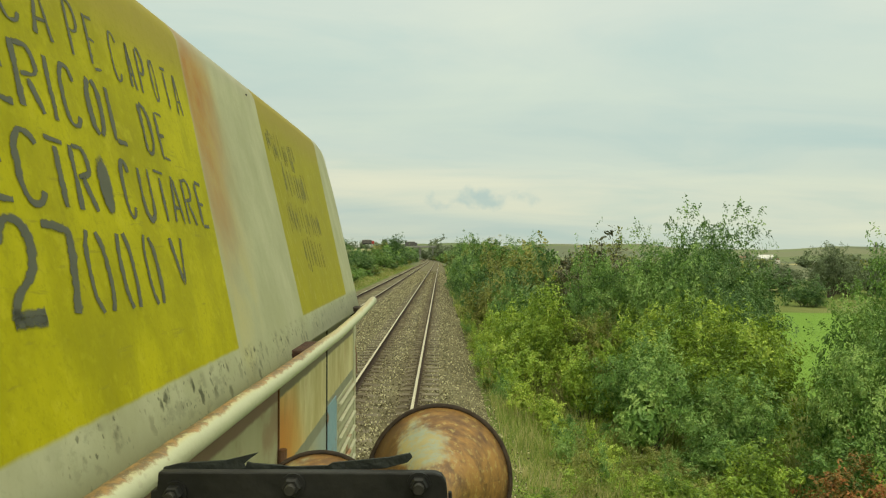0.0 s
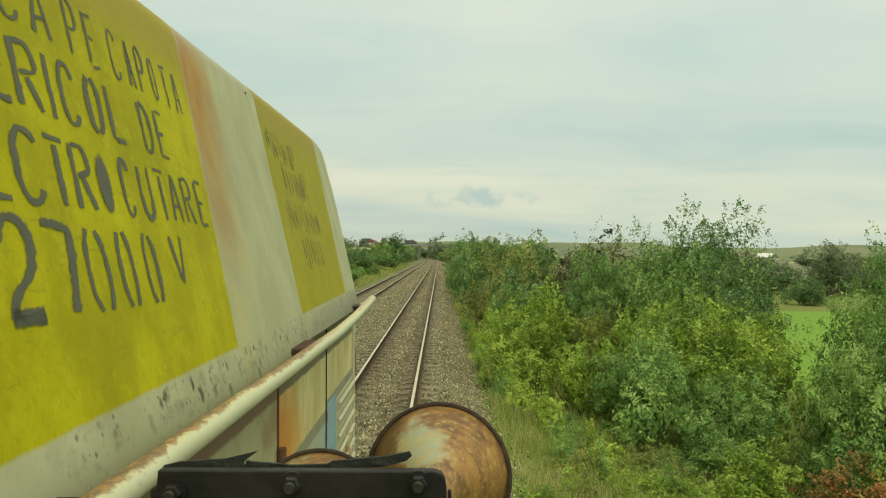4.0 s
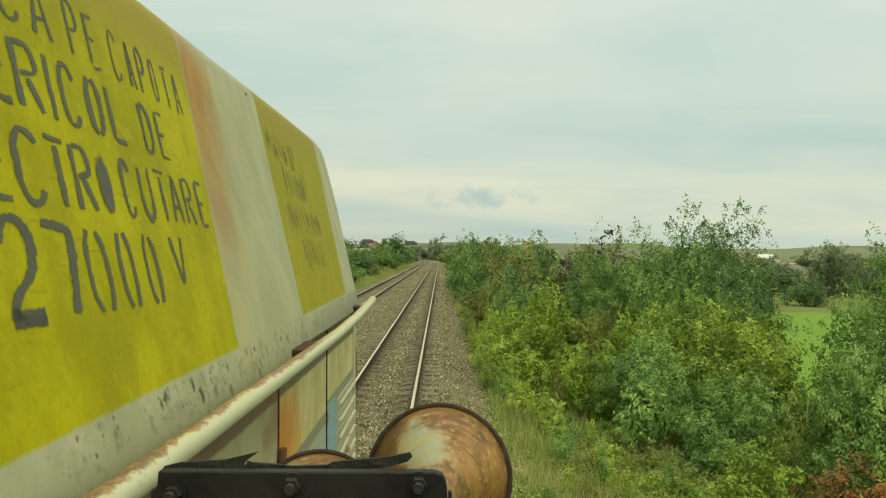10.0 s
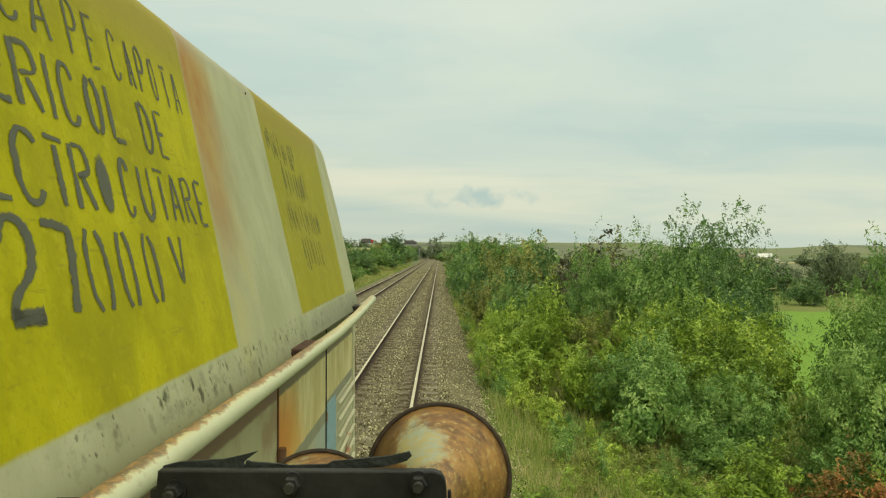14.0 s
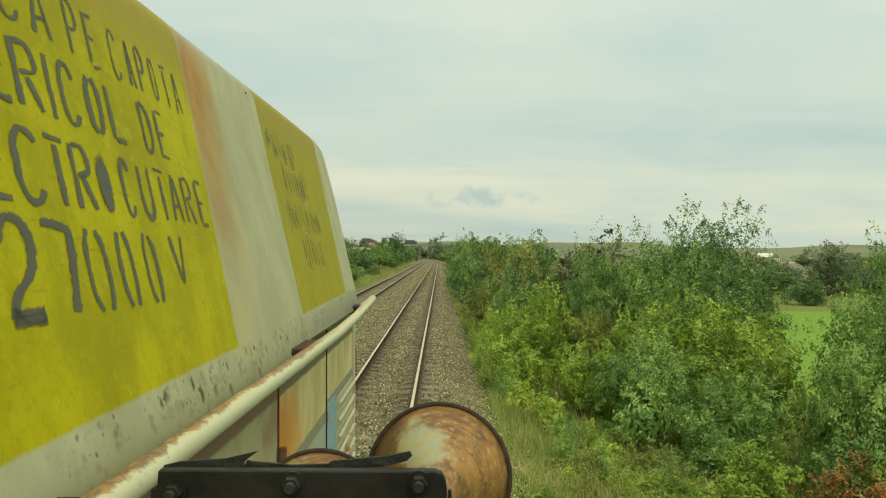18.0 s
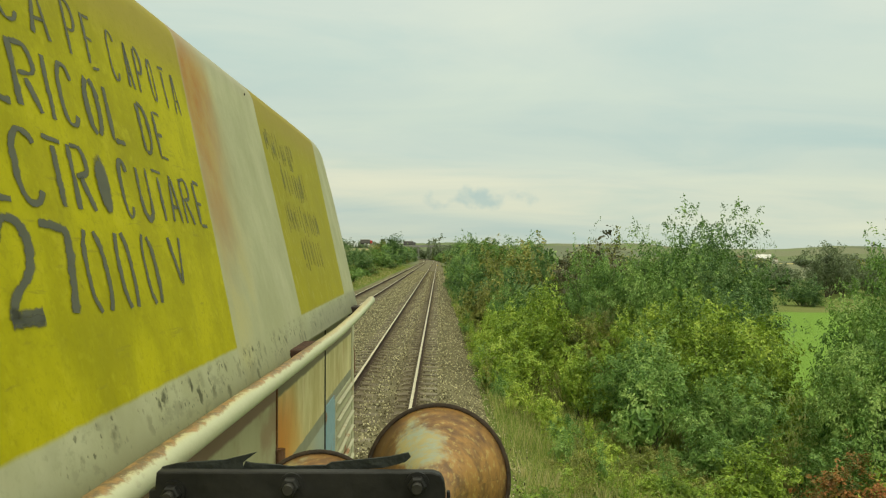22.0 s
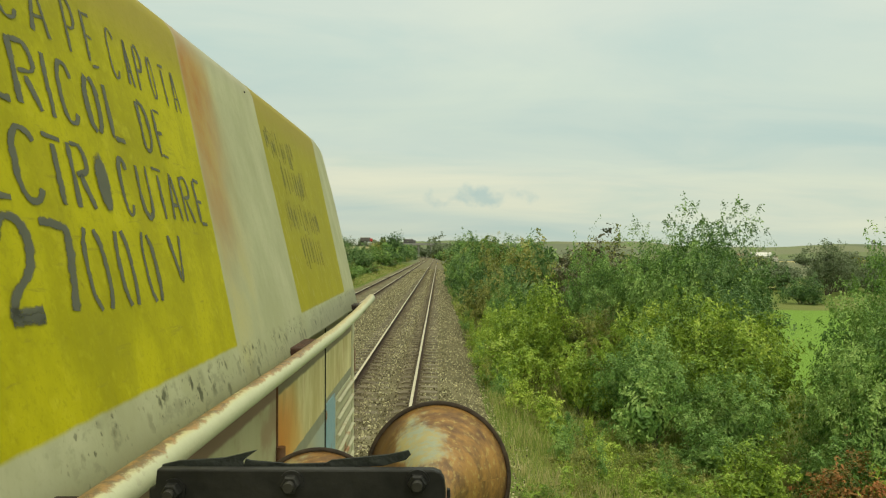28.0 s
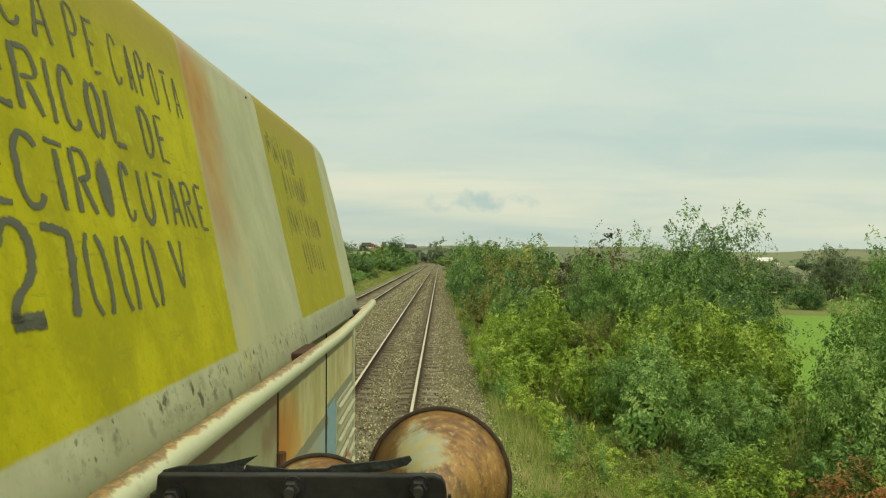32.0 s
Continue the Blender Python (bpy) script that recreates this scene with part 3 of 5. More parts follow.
HOOD, BODY, HORN, GROUND = hood_paint(), body_paint(), horn_metal(), ground_mat()
RAILP = rail_paint()
PANELP = rusty_paint("blue_panel_paint", (0.20, 0.34, 0.40), (0.32, 0.46, 0.50), 0.1, 7.0)
SLATP = rusty_paint("louvre_paint", (0.42, 0.40, 0.24), (0.56, 0.54, 0.36), 0.05, 7.0)
RUSTP = rusty_paint("rusty_bracket_steel", (0.13, 0.06, 0.035), (0.22, 0.11, 0.06), 0.6, 9.0, rust=((0.09, 0.035, 0.015), (0.24, 0.10, 0.035)))
BROWNR = surface("brown_rusty_steel", [(0.3, (0.030, 0.016, 0.010)), (0.75, (0.115, 0.052, 0.028))], scale=14, fine=80, rough=0.8)
RIMR = surface("dark_rust", [(0.3, (0.014, 0.011, 0.007)), (0.75, (0.060, 0.036, 0.018))], scale=14, fine=80, rough=0.7)



def stencil(name, strength):
    """Old stencil paint: thin at the edges of its strokes, rubbed through in places."""
    m = bpy.data.materials.new(name)
    g = G(m)
    b = g.n["Principled BSDF"]
    P = g.n.new("ShaderNodeTexCoord").outputs["Object"]
    at = g.n.new("ShaderNodeAttribute"); at.attribute_name = "ink"
    n1, n2 = g.noise(P, 30.0, 5, rough=0.6), g.noise(P, 130.0, 4)
    g.l.new(g.mix(n1, (0.075, 0.082, 0.060), (0.125, 0.130, 0.085)), b.inputs["Base Color"])
    b.inputs["Roughness"].default_value = 0.75
    n0 = g.noise(P, 13.0, 4, (1, 1, 1.3), 0.6)
    wear = g.math("ADD", g.math("MULTIPLY_ADD", g.math("SUBTRACT", n1, 0.5), 1.1, g.math("MULTIPLY", g.math("SUBTRACT", n0, 0.5), 0.9)), g.math("MULTIPLY", g.math("SUBTRACT", n2, 0.5), 0.8))
    a = g.step(g.math("ADD", at.outputs["Fac"], wear), 0.12, 0.62)
    g.l.new(g.math("MULTIPLY", a, strength), b.inputs["Alpha"])
    return m


LETTER = stencil("faded_black_stencil", 0.93)
LETTERF = stencil("worn_stencil", 0.5)

# ---- building helpers ----


def mesh_of(name, verts, faces, mat, smooth=False):
    me = bpy.data.meshes.new(name)
    me.from_pydata([tuple(v) for v in verts], [], [tuple(f) for f in faces])
    if mat is not None:
        me.materials.append(mat)
    if smooth:
        me.polygons.foreach_set("use_smooth", [True] * len(me.polygons))
    me.update()
    return me


def part(name, bm, material, parent, label="", smooth=False):
    """Links a bmesh as one mesh object under a thing or a part."""
    me = bpy.data.meshes.new(name)
    bm.normal_update()
    bm.to_mesh(me)
    bm.free()
    me.materials.append(material)
    if smooth:
        me.polygons.foreach_set("use_smooth", [True] * len(me.polygons))
    ob = new(name, me)
    if parent is not None:
        ob.parent = parent
    return tagged(ob, label)


def put(name, me, parent=None, m=None, label=""):
    ob = new(name, me)
    if parent is not None:
        ob.parent = parent
    if m is not None:
        ob.matrix_basis = m
    return tagged(ob, label)


def thing(name, m, label, category, group="", kind=""):
    ob = new(name)
    ob.empty_display_size = 0.2
    ob.matrix_basis = m
    return tagged(ob, label, category, group, kind)


def box(bm, x0, x1, y0, y1, z0, z1, bevel=0.0):
    g = bmesh.ops.create_cube(bm, size=1, matrix=Matrix.Translation(((x0 + x1) / 2, (y0 + y1) / 2, (z0 + z1) / 2)) @ Matrix.Diagonal((x1 - x0, y1 - y0, z1 - z0, 1)))
    if bevel:
        es = list({e for v in g["verts"] for e in v.link_edges})
        bmesh.ops.bevel(bm, geom=es, offset=bevel, segments=2, affect="EDGES", profile=0.5)
    return bm


def boxed(*a, **k):
    return box(bmesh.new(), *a, **k)


def tube(points, radii, sides=10, cap=True):
    """A bmesh tube along points."""
    bm = bmesh.new()
    pts = [Vector(p) for p in points]
    rings = []
    for i, p in enumerate(pts):
        d = (pts[min(i + 1, len(pts) - 1)] - pts[max(i - 1, 0)]).normalized()
        a = d.cross(Vector((0.31, 0.2, 1))).normalized()
        c = d.cross(a)
        r = radii if isinstance(radii, float) else radii[i]
        rings.append([bm.verts.new(p + (a * math.cos(t) + c * math.sin(t)) * r) for t in [2 * math.pi * k / sides for k in range(sides)]])
    for r0, r1 in zip(rings, rings[1:]):
        for k in range(sides):
            bm.faces.new((r0[k], r0[(k + 1) % sides], r1[(k + 1) % sides], r1[k]))
    if cap:
        bm.faces.new(rings[0][::-1]); bm.faces.new(rings[-1])
    return bm


def lathe(profile, sides=40):
    """Profile of (radius, z), turned about z."""
    bm = bmesh.new()
    rings = [[bm.verts.new((r * math.cos(2 * math.pi * k / sides), r * math.sin(2 * math.pi * k / sides), z)) for k in range(sides)] for r, z in profile]
    for r0, r1 in zip(rings, rings[1:]):
        for k in range(sides):
            bm.faces.new((r0[k], r0[(k + 1) % sides], r1[(k + 1) % sides], r1[k]))
    return bm


# ---- lie of the land ----


def bend(y):
    """The line runs straight, then swings gently to the left."""
    return -max(0.0, y - 252.0) ** 2 / 3300.0


def sstep(a, b, v):
    t = min(1.0, max(0.0, (v - a) / (b - a)))
    return t * t * (3 - 2 * t)


def land(x, y):
    q = x - bend(min(y, 650.0))
    n = noise.noise((x * 0.05, y * 0.05, 0.3)) * 0.5 + noise.noise((x * 0.3, y * 0.3, 4.0)) * 0.14
    d = math.hypot(x, y)
    if q > -3.0:
        z = -0.5 - 0.75 * sstep(0.9, 3.6, q) - 2.1 * sstep(3.2, 13.0, q) + n * sstep(1.2, 6, q)
        z -= 1.8 * sstep(40, 160, q)
    else:
        z = -0.5 + 0.5 * sstep(-8.6, -11.5, q) + n * sstep(-9, -14, q) + 1.2 * sstep(-12, -40, q)
    roll = noise.noise((x * 0.0011 + 3.1, y * 0.0011, 1.7)) * 26 + noise.noise((x * 0.004, y * 0.004, 2.2)) * 9
    az = math.atan2(x, y)
    ridge = 33 + 9 * math.sin(az * 8.0 + 0.6) + 5 * math.sin(az * 21.0 + 2.0) + 2.5 * math.sin(az * 47.0)
    z += sstep(800, 2100, d) * (ridge + roll * 0.35) - 16 * sstep(2200, 3000, d) + 26 * sstep(3000, 4600, d)
    # the road climbs to the overpass on a bank
    z += 12.4 * sstep(-50, -64, x) * (1 - sstep(7, 28, abs(y - 600)))
    return z


def sheet():
    """One sheet of land out to the horizon."""
    a = 6.9
    xs = [5.0 * math.sinh(a * (i / 105.0 - 1)) for i in range(211)]
    ys = [5.0 * math.sinh(a * (i / 105.0 - 1)) for i in range(211)]
    verts = [(x, y, land(x, y)) for y in ys for x in xs]
    faces = [(j * 211 + i, j * 211 + i + 1, (j + 1) * 211 + i + 1, (j + 1) * 211 + i) for j in range(210) for i in range(210)]
    return mesh_of("ground", verts, faces, GROUND, True)


tagged(new("ground", sheet()), "rough green and straw-coloured meadow with farmland and low hills", "ground", kind="structure")

# stations along the line
STATIONS = [-160 + 10 * i for i in range(10)] + [-60 + 4 * i for i in range(26)] + [44 + 8 * i for i in range(18)] + [190 + 10 * i for i in range(47)]


def strip(profile, y0=-160, y1=650):
    """Sweeps a profile of (across, height) along the line."""
    ys = [y for y in STATIONS if y0 <= y <= y1]
    k = len(profile)
    verts = [(bend(y) + q, y, z) for y in ys for q, z in profile]
    faces = [(j * k + i, j * k + i + 1, (j + 1) * k + i + 1, (j + 1) * k + i) for j in range(len(ys) - 1) for i in range(k - 1)]
    return verts, faces


tagged(new("trackbed", mesh_of("trackbed", *strip([(-8.9, -0.62), (-7.6, -0.05), (-6.6, -0.03), (-4.0, -0.05), (-3.3, -0.10), (-2.6, -0.05), (-0.1, -0.03), (0.25, -0.05), (1.55, -0.75)]), BED)), "grey-brown crushed-stone railway trackbed", "ballast", kind="structure")


def rail_track(centre, name, label):
    t = thing(name, Matrix(), label, "railway track", "tracks of the double line", "structure")
    for side in (-0.7525, 0.7525):
        c = centre + side
        foot = [(c - 0.075, 0.0), (c - 0.07, 0.014), (c - 0.012, 0.03), (c - 0.010, 0.125), (c - 0.034, 0.138), (c - 0.036, 0.166), (c + 0.036, 0.166), (c + 0.034, 0.138), (c + 0.010, 0.125), (c + 0.012, 0.03), (c + 0.07, 0.014), (c + 0.075, 0.0)]
        web = put("rail", mesh_of("rail", *strip(foot), RAILRUST), t, label="rusty-sided steel rail with bright head")
        put("rail_head", mesh_of("rail_head", *strip([(c - 0.033, 0.1665), (c - 0.028, 0.1735), (c + 0.028, 0.1735), (c + 0.033, 0.1665)]), RAILSTEEL), web, label="bright worn running surface")
    return t


near_track = rail_track(AXIS, "near_track", "straight railway track with worn rails on concrete sleepers")
far_track = rail_track(AXIS + SECOND, "second_track", "parallel second railway track with rusty-sided rails")

# ---- locomotive ----
EZ = EYE[2]
LONG = 1.076          # the hood's numbers below are drawn out along the line by this
LOCO = Matrix.Translation((0, 0, EZ)) @ pose(0, 0, 0, -0.385, 0, 0.38) @ Matrix.Diagonal((1, LONG, 1, 1))
loco = thing("locomotive", LOCO, "weathered white and yellow locomotive with a rusty handrail along its hood", "locomotive")
HOOD_END = 2.945


def side_x(z):
    return -0.395 - 0.258 * (z + 0.17)


def hood_section(y, top, inset=0.0, drop=0.0):
    """Half section of the hood from its lower lip to the ridge."""
    lip = -0.283 if y < 1.531 else -0.252
    pts = [(-0.43, lip + 0.012), (side_x(lip) - 0.012, lip), (side_x(lip + 0.006) + 0.001, lip + 0.006), (side_x(lip + 0.011), lip + 0.011), (side_x(lip + 0.024), lip + 0.024)]
    for i in range(9):
        z = -0.19 + (top - 0.05 + 0.19) * i / 8
        pts.append((side_x(z), z))
    x0, z0 = side_x(top - 0.05), top - 0.05
    for i in range(1, 7):
        a = math.radians(75.5 * i / 6)
        pts.append((x0 - 0.13 * (1 - math.cos(a)) - 0.03 * math.sin(a), z0 + 0.09 * math.sin(a)))
    x1, z1 = pts[-1]
    for i in range(1, 6):
        pts.append((x1 + (AXIS - x1) * i / 5, z1 + 0.035 * (1 - (1 - i / 5) ** 2)))
    c = 0.2
    return [(x - inset * (1 if x > AXIS + 0.05 else 0), y, z - drop * max(0.0, (z - c) / 0.4) ** 2) for x, z in pts]


def hood_shell():
    bm = bmesh.new()
    rings = []
    stations = [(-2.0, 0, 0), (-1.0, 0, 0)] + [(0.2 * i, 0, 0) for i in range(8)] + [(1.530, 0, 0), (1.532, 0, 0)] + [(0.2 * i, 0, 0) for i in range(8, 14)]
    stations += [(HOOD_END - 0.15, 0, 0), (HOOD_END - 0.09, 0.0, 0.012), (HOOD_END - 0.045, 0.001, 0.03), (HOOD_END - 0.015, 0.003, 0.055), (HOOD_END + 0.006, 0.008, 0.085), (HOOD_END + 0.016, 0.018, 0.11)]
    for y, inset, drop in stations:
        half = hood_section(y, 0.4625 + 0.0456 * y, inset, drop)
        # the upper end stands further out than the lower
        half = [(x, yy + 0.212 * (z + 0.18) * sstep(2.5, 2.94, yy), z) for x, yy, z in half]
        full = half + [(2 * AXIS - x, yy, z) for x, yy, z in half[-2::-1]]
        rings.append([bm.verts.new(p) for p in full])
    for r0, r1 in zip(rings, rings[1:]):
        for a, b, c, d in zip(r0, r0[1:], r1[1:], r1):
            bm.faces.new((a, b, c, d))
    bm.faces.new(rings[-1])
    bm.faces.new(rings[0][::-1])
    bmesh.ops.recalc_face_normals(bm, faces=bm.faces)
    return bm


hood = part("hood", hood_shell(), HOOD, loco, "white hood with yellow warning panels, rust runs and mould", smooth=True)

part("rivet", tube([(side_x(0.487) - 0.01, 1.745, 0.487), (side_x(0.487) + 0.002, 1.745, 0.4875)], 0.0035, 10), RIMR, hood, "small dark rivet")
BODY_X = -0.425
BODY_END = 3.075
body = part("body", boxed(2 * AXIS - BODY_X, BODY_X, -2.0, BODY_END, -1.75, -0.20, bevel=0.012), BODY, loco, "streaked cream, rust-stained and light blue body side")
part("seam", boxed(BODY_X - 0.002, BODY_X + 0.004, 1.589, 1.596, -1.6, -0.24), RUSTP, body, "dark rusted seam")
part("seam", boxed(BODY_X - 0.002, BODY_X + 0.004, 2.287, 2.294, -1.6, -0.26), BLACK, body, "dark joint between panels")
part("hinge", tube([(BODY_X + 0.012, 1.594, -0.60), (BODY_X + 0.012, 1.594, -0.512)], 0.012), RUSTP, body, "rusted hinge knuckle")
part("panel", boxed(BODY_X, BODY_X + 0.005, 2.302, 2.505, -1.5, -0.575, bevel=0.002), PANELP, body, "light blue sheet-metal panel")
part("panel", boxed(BODY_X, BODY_X + 0.004, 2.512, 2.995, -1.6, -0.600, bevel=0.002), SLATP, body, "cream louvred panel")
for i in range(13):
    z = -0.645 - i * 0.072
    slat = boxed(BODY_X - 0.004, BODY_X + 0.012, 2.525, 2.985, -0.031, 0.031, bevel=0.003)
    bmesh.ops.rotate(slat, verts=slat.verts, cent=(BODY_X, 2.5, 0), matrix=Matrix.Rotation(radians(24), 3, "Y"))
    bmesh.ops.translate(slat, verts=slat.verts, vec=(0, 0, z))
    part("louvre_slat", slat, SLATP, body, "pale weathered louvre slat")
part("corner_post", boxed(BODY_X - 0.01, BODY_X + 0.008, BODY_END - 0.065, BODY_END - 0.005, -1.7, -0.25, bevel=0.004), SLATP, body, "pale weathered corner strip")
part("end_hook", boxed(BODY_X - 0.03, BODY_X + 0.010, BODY_END + 0.002, BODY_END + 0.03, -0.60, -0.49, bevel=0.004), RUSTP, body, "rusted catch on the body's corner")

handrail = part("handrail", tube([(-0.325, -0.2, -0.246), (-0.328, 0.5, -0.243), (-0.33, 1.0, -0.248), (-0.332, 1.5, -0.253), (-0.330, 2.0, -0.254), (-0.322, 2.4, -0.238), (-0.312, 2.64, -0.217), (-0.303, 2.83, -0.198)], 0.0185, 18), RAILP, loco, "white painted tubular handrail with rust along its top", smooth=True)
for y in (0.55, 1.60, 2.76):
    part("bracket", boxed(-0.43, -0.325, y - 0.06, y + (0.12 if 1 < y < 2 else 0.05), -0.262, -0.239 if y < 2 else -0.222, bevel=0.006), BROWNR if 1 < y < 2 else RIMR, handrail, "dark rusty handrail bracket")

# running board, frame and wheels carry the hood
part("running_board", boxed(AXIS - 1.45, AXIS + 1.45, -2.2, HOOD_END + 0.45, -1.81, -1.75, bevel=0.01), BLACK, loco, "dark running board")
part("frame", boxed(AXIS - 1.0, AXIS + 1.0, -2.2, HOOD_END + 0.3, -2.35, -1.81, bevel=0.02), BLACK, loco, "black underframe")
for y in (-1.2, 1.6):
    for sx in (-0.74, 0.74):
        w = lathe([(0.0, -0.06), (0.46, -0.06), (0.47, 0.05), (0.50, 0.06), (0.50, 0.075), (0.0, 0.075)], 32)
        bmesh.ops.rotate(w, verts=w.verts, cent=(0, 0, 0), matrix=Matrix.Rotation(radians(90 if sx < 0 else -90), 3, "Y"))
        bmesh.ops.scale(w, verts=w.verts, vec=(1, 1 / LONG, 1))
        bmesh.ops.translate(w, verts=w.verts, vec=(AXIS + sx, y, 0.1735 + 0.47 - EZ))
        part("wheel", w, RAILRUST, loco, "rusty steel wheel on the rail", smooth=True)
    part("axle", tube([(AXIS - 0.74, y, 0.64 - EZ), (AXIS + 0.74, y, 0.64 - EZ)], 0.09, 14), RAILRUST, loco)
    part("axle_mount", boxed(AXIS - 0.55, AXIS + 0.55, y - 0.2, y + 0.2, 0.62 - EZ, -2.30), BLACK, loco)


GLYPHS = {
    "C": "1 .82 .8 .97 .35 1 .05 .8 0 .5 .05 .2 .35 0 .8 .03 1 .18", "A": "0 0 .45 1|.55 1 1 0|.2 .33 .8 .33", "P": "0 0 0 1|.1 1 .7 1 1 .8 .95 .6 .6 .48 .15 .48",
    "E": "0 0 0 1|.12 1 1 1|.12 .52 .8 .52|.12 0 1 0", "O": ".4 1 .1 .85 0 .5 .1 .15 .42 0|.58 0 .9 .15 1 .5 .9 .85 .6 1", "T": "0 1 1 1|.5 .9 .5 0",
    "R": "0 0 0 1|.1 1 .7 1 .95 .8 .85 .6 .2 .52|.45 .48 1 0", "I": ".5 0 .5 1", "L": "0 1 0 0|.1 0 1 0", "D": "0 0 0 1|.12 1 .6 .97 .95 .75 1 .5 .95 .25 .6 .03 .12 0",
    "U": "0 1 0 .25 .3 0 .6 0 .95 .2 1 1", "2": "0 .75 .15 .95 .5 1 .85 .92 .95 .72 .8 .5 .25 .25 .05 .06|.0 .04 1.02 .04|.02 .09 1.0 .09", "7": "0 .98 .45 .97 .9 .93 .97 .8 .84 .4 .68 0",
    "0": ".20 1 .04 .8 0 .5 .06 .2 .32 0|.66 1 .92 .8 1 .5 .98 .2 .84 0", "V": "0 1 .46 0|.54 0 1 1"}


def letter(ch, y0, y1, z0, z1, wide, seed):
    """One stencilled letter of brushed strokes on the hood side."""
    rng = random.Random(seed)
    bm = bmesh.new()
    ink = bm.verts.layers.float.new("ink")
    y0, y1 = y0 + wide * 0.45, y1 - wide * 0.45
    blot = ch == "O" and z1 < 0.17
    fade = 0.18 if z0 > 0.28 or y0 > 0.93 else 0.0
    for stroke in [] if blot else GLYPHS[ch].split("|"):
        q = [float(k) for k in stroke.split()]
        pts = [Vector((y0 + (y1 - y0) * a, z0 + (z1 - z0) * b)) for a, b in zip(q[::2], q[1::2])]
        pts[0] += Vector((rng.gauss(0, 0.001), rng.gauss(0, 0.002)))
        w = wide * rng.uniform(0.8, 1.15)
        fine = [pts[0]]
        for k in range(len(pts) - 1):
            p0, p1, p2, p3 = pts[max(k - 1, 0)], pts[k], pts[k + 1], pts[min(k + 2, len(pts) - 1)]
            for t in (0.2, 0.4, 0.6, 0.8, 1.0):
                fine.append(0.5 * ((2 * p1) + (p2 - p0) * t + (2 * p0 - 5 * p1 + 4 * p2 - p3) * t * t + (3 * p1 - p0 - 3 * p2 + p3) * t ** 3))
        rows = []
        for i, p in enumerate(fine):
            d = (fine[min(i + 1, len(fine) - 1)] - fine[max(i - 1, 0)]).normalized()
            n = Vector((-d.y, d.x * 0.75)) * w * 0.78 * rng.uniform(0.9, 1.1)
            rows.append([bm.verts.new((side_x(r.y) + 0.0012, r.x + 0.05 * (r.y - z0), r.y)) for r in (p + n, p, p - n)])
            rows[-1][1][ink] = (1.15 if 0 < i < len(fine) - 1 else 0.9) - fade
        for a, b in zip(rows, rows[1:]):
            bm.faces.new((a[0], a[1], b[1], b[0]))
            bm.faces.new((a[1], a[2], b[2], b[1]))
    if blot:
        # this one has run into a solid blot
        mid = bm.verts.new((side_x((z0 + z1) / 2) + 0.0018, (y0 + y1) / 2, (z0 + z1) / 2))
        mid[ink] = 2.0
        ring = [bm.verts.new((side_x(c) + 0.0018, a, c)) for a, c in [((y0 + y1) / 2 + (y1 - y0) * 0.55 * math.cos(k), (z0 + z1) / 2 + (z1 - z0) * 0.56 * math.sin(k)) for k in [math.pi * q / 10 for q in range(20)]]]
        for a, b in zip(ring, ring[1:] + ring[:1]):
            bm.faces.new((mid, a, b))
    part("letter", bm, LETTER, hood, "dark grey stencilled letter")


LINES = (
    ("CAPECAPOTA", 0.288, 0.374, 0.0064, ((0.690, 0.728), (0.752, 0.790), (0.830, 0.858), (0.878, 0.905), (0.942, 0.968), (0.990, 1.014), (1.030, 1.056), (1.077, 1.099), (1.124, 1.152), (1.170, 1.197))),
    ("ERICOLDE", 0.178, 0.266, 0.0098, ((0.640, 0.680), (0.688, 0.736), (0.740, 0.765), (0.774, 0.812), (0.834, 0.872), (0.890, 0.930), (0.988, 1.026), (1.044, 1.080))),
    ("ECTROCUTARE", 0.062, 0.152, 0.0090, ((0.600, 0.640), (0.650, 0.696), (0.708, 0.750), (0.757, 0.800), (0.808, 0.852), (0.874, 0.904), (0.928, 0.968), (0.983, 1.024), (1.032, 1.074), (1.087, 1.128), (1.149, 1.186))),
    ("2", -0.072, 0.047, 0.0175, ((0.586, 0.650),)),
    ("7", -0.066, 0.046, 0.0165, ((0.660, 0.722),)),
    ("000V", -0.070, 0.040, 0.0088, ((0.736, 0.786), (0.812, 0.852), (0.884, 0.925), (0.982, 1.030))),
)
for word, z0, z1, wide, spans in LINES:
    for i, (ch, (a, b)) in enumerate(zip(word, spans)):
        letter(ch, a, b, z0 + (0.025 if ch == "V" else 0.002), z1 - 0.004, wide, i + 40 * len(word))
rb = random.Random(5)
for ya, yb, zb, zt in ((1.85, 2.20, 0.335, 0.405), (1.955, 2.30, 0.222, 0.310), (1.89, 2.36, 0.096, 0.176), (1.985, 2.30, -0.032, 0.066)):
    y = ya
    while y < yb:
        w = rb.choice((0.006, 0.010, 0.015, 0.034))
        lo, hi = zb + rb.uniform(-0.02, 0.012), zt - rb.uniform(-0.02, 0.012)
        bm = bmesh.new()
        ink = bm.verts.layers.float.new("ink")
        rim = [bm.verts.new((side_x(c) + 0.0014, b + 0.08 * (c - lo), c)) for b, c in ((y, lo), (y + w, lo), (y + w * 0.8, hi), (y, hi))]
        mid = bm.verts.new((side_x((lo + hi) / 2) + 0.0014, y + w / 2, (lo + hi) / 2))
        for p, q in zip(rim, rim[1:] + rim[:1]):
            bm.faces.new((mid, p, q))
        mid[ink] = 0.85 if w < 0.03 else 0.6
        for v in rim:
            v[ink] = 0.40 if w < 0.03 else 0.25
        part("lettering_bar", bm, LETTERF, hood, "worn unreadable stencil mark")
        y += w + rb.choice((0.002, 0.006, 0.012, 0.03))

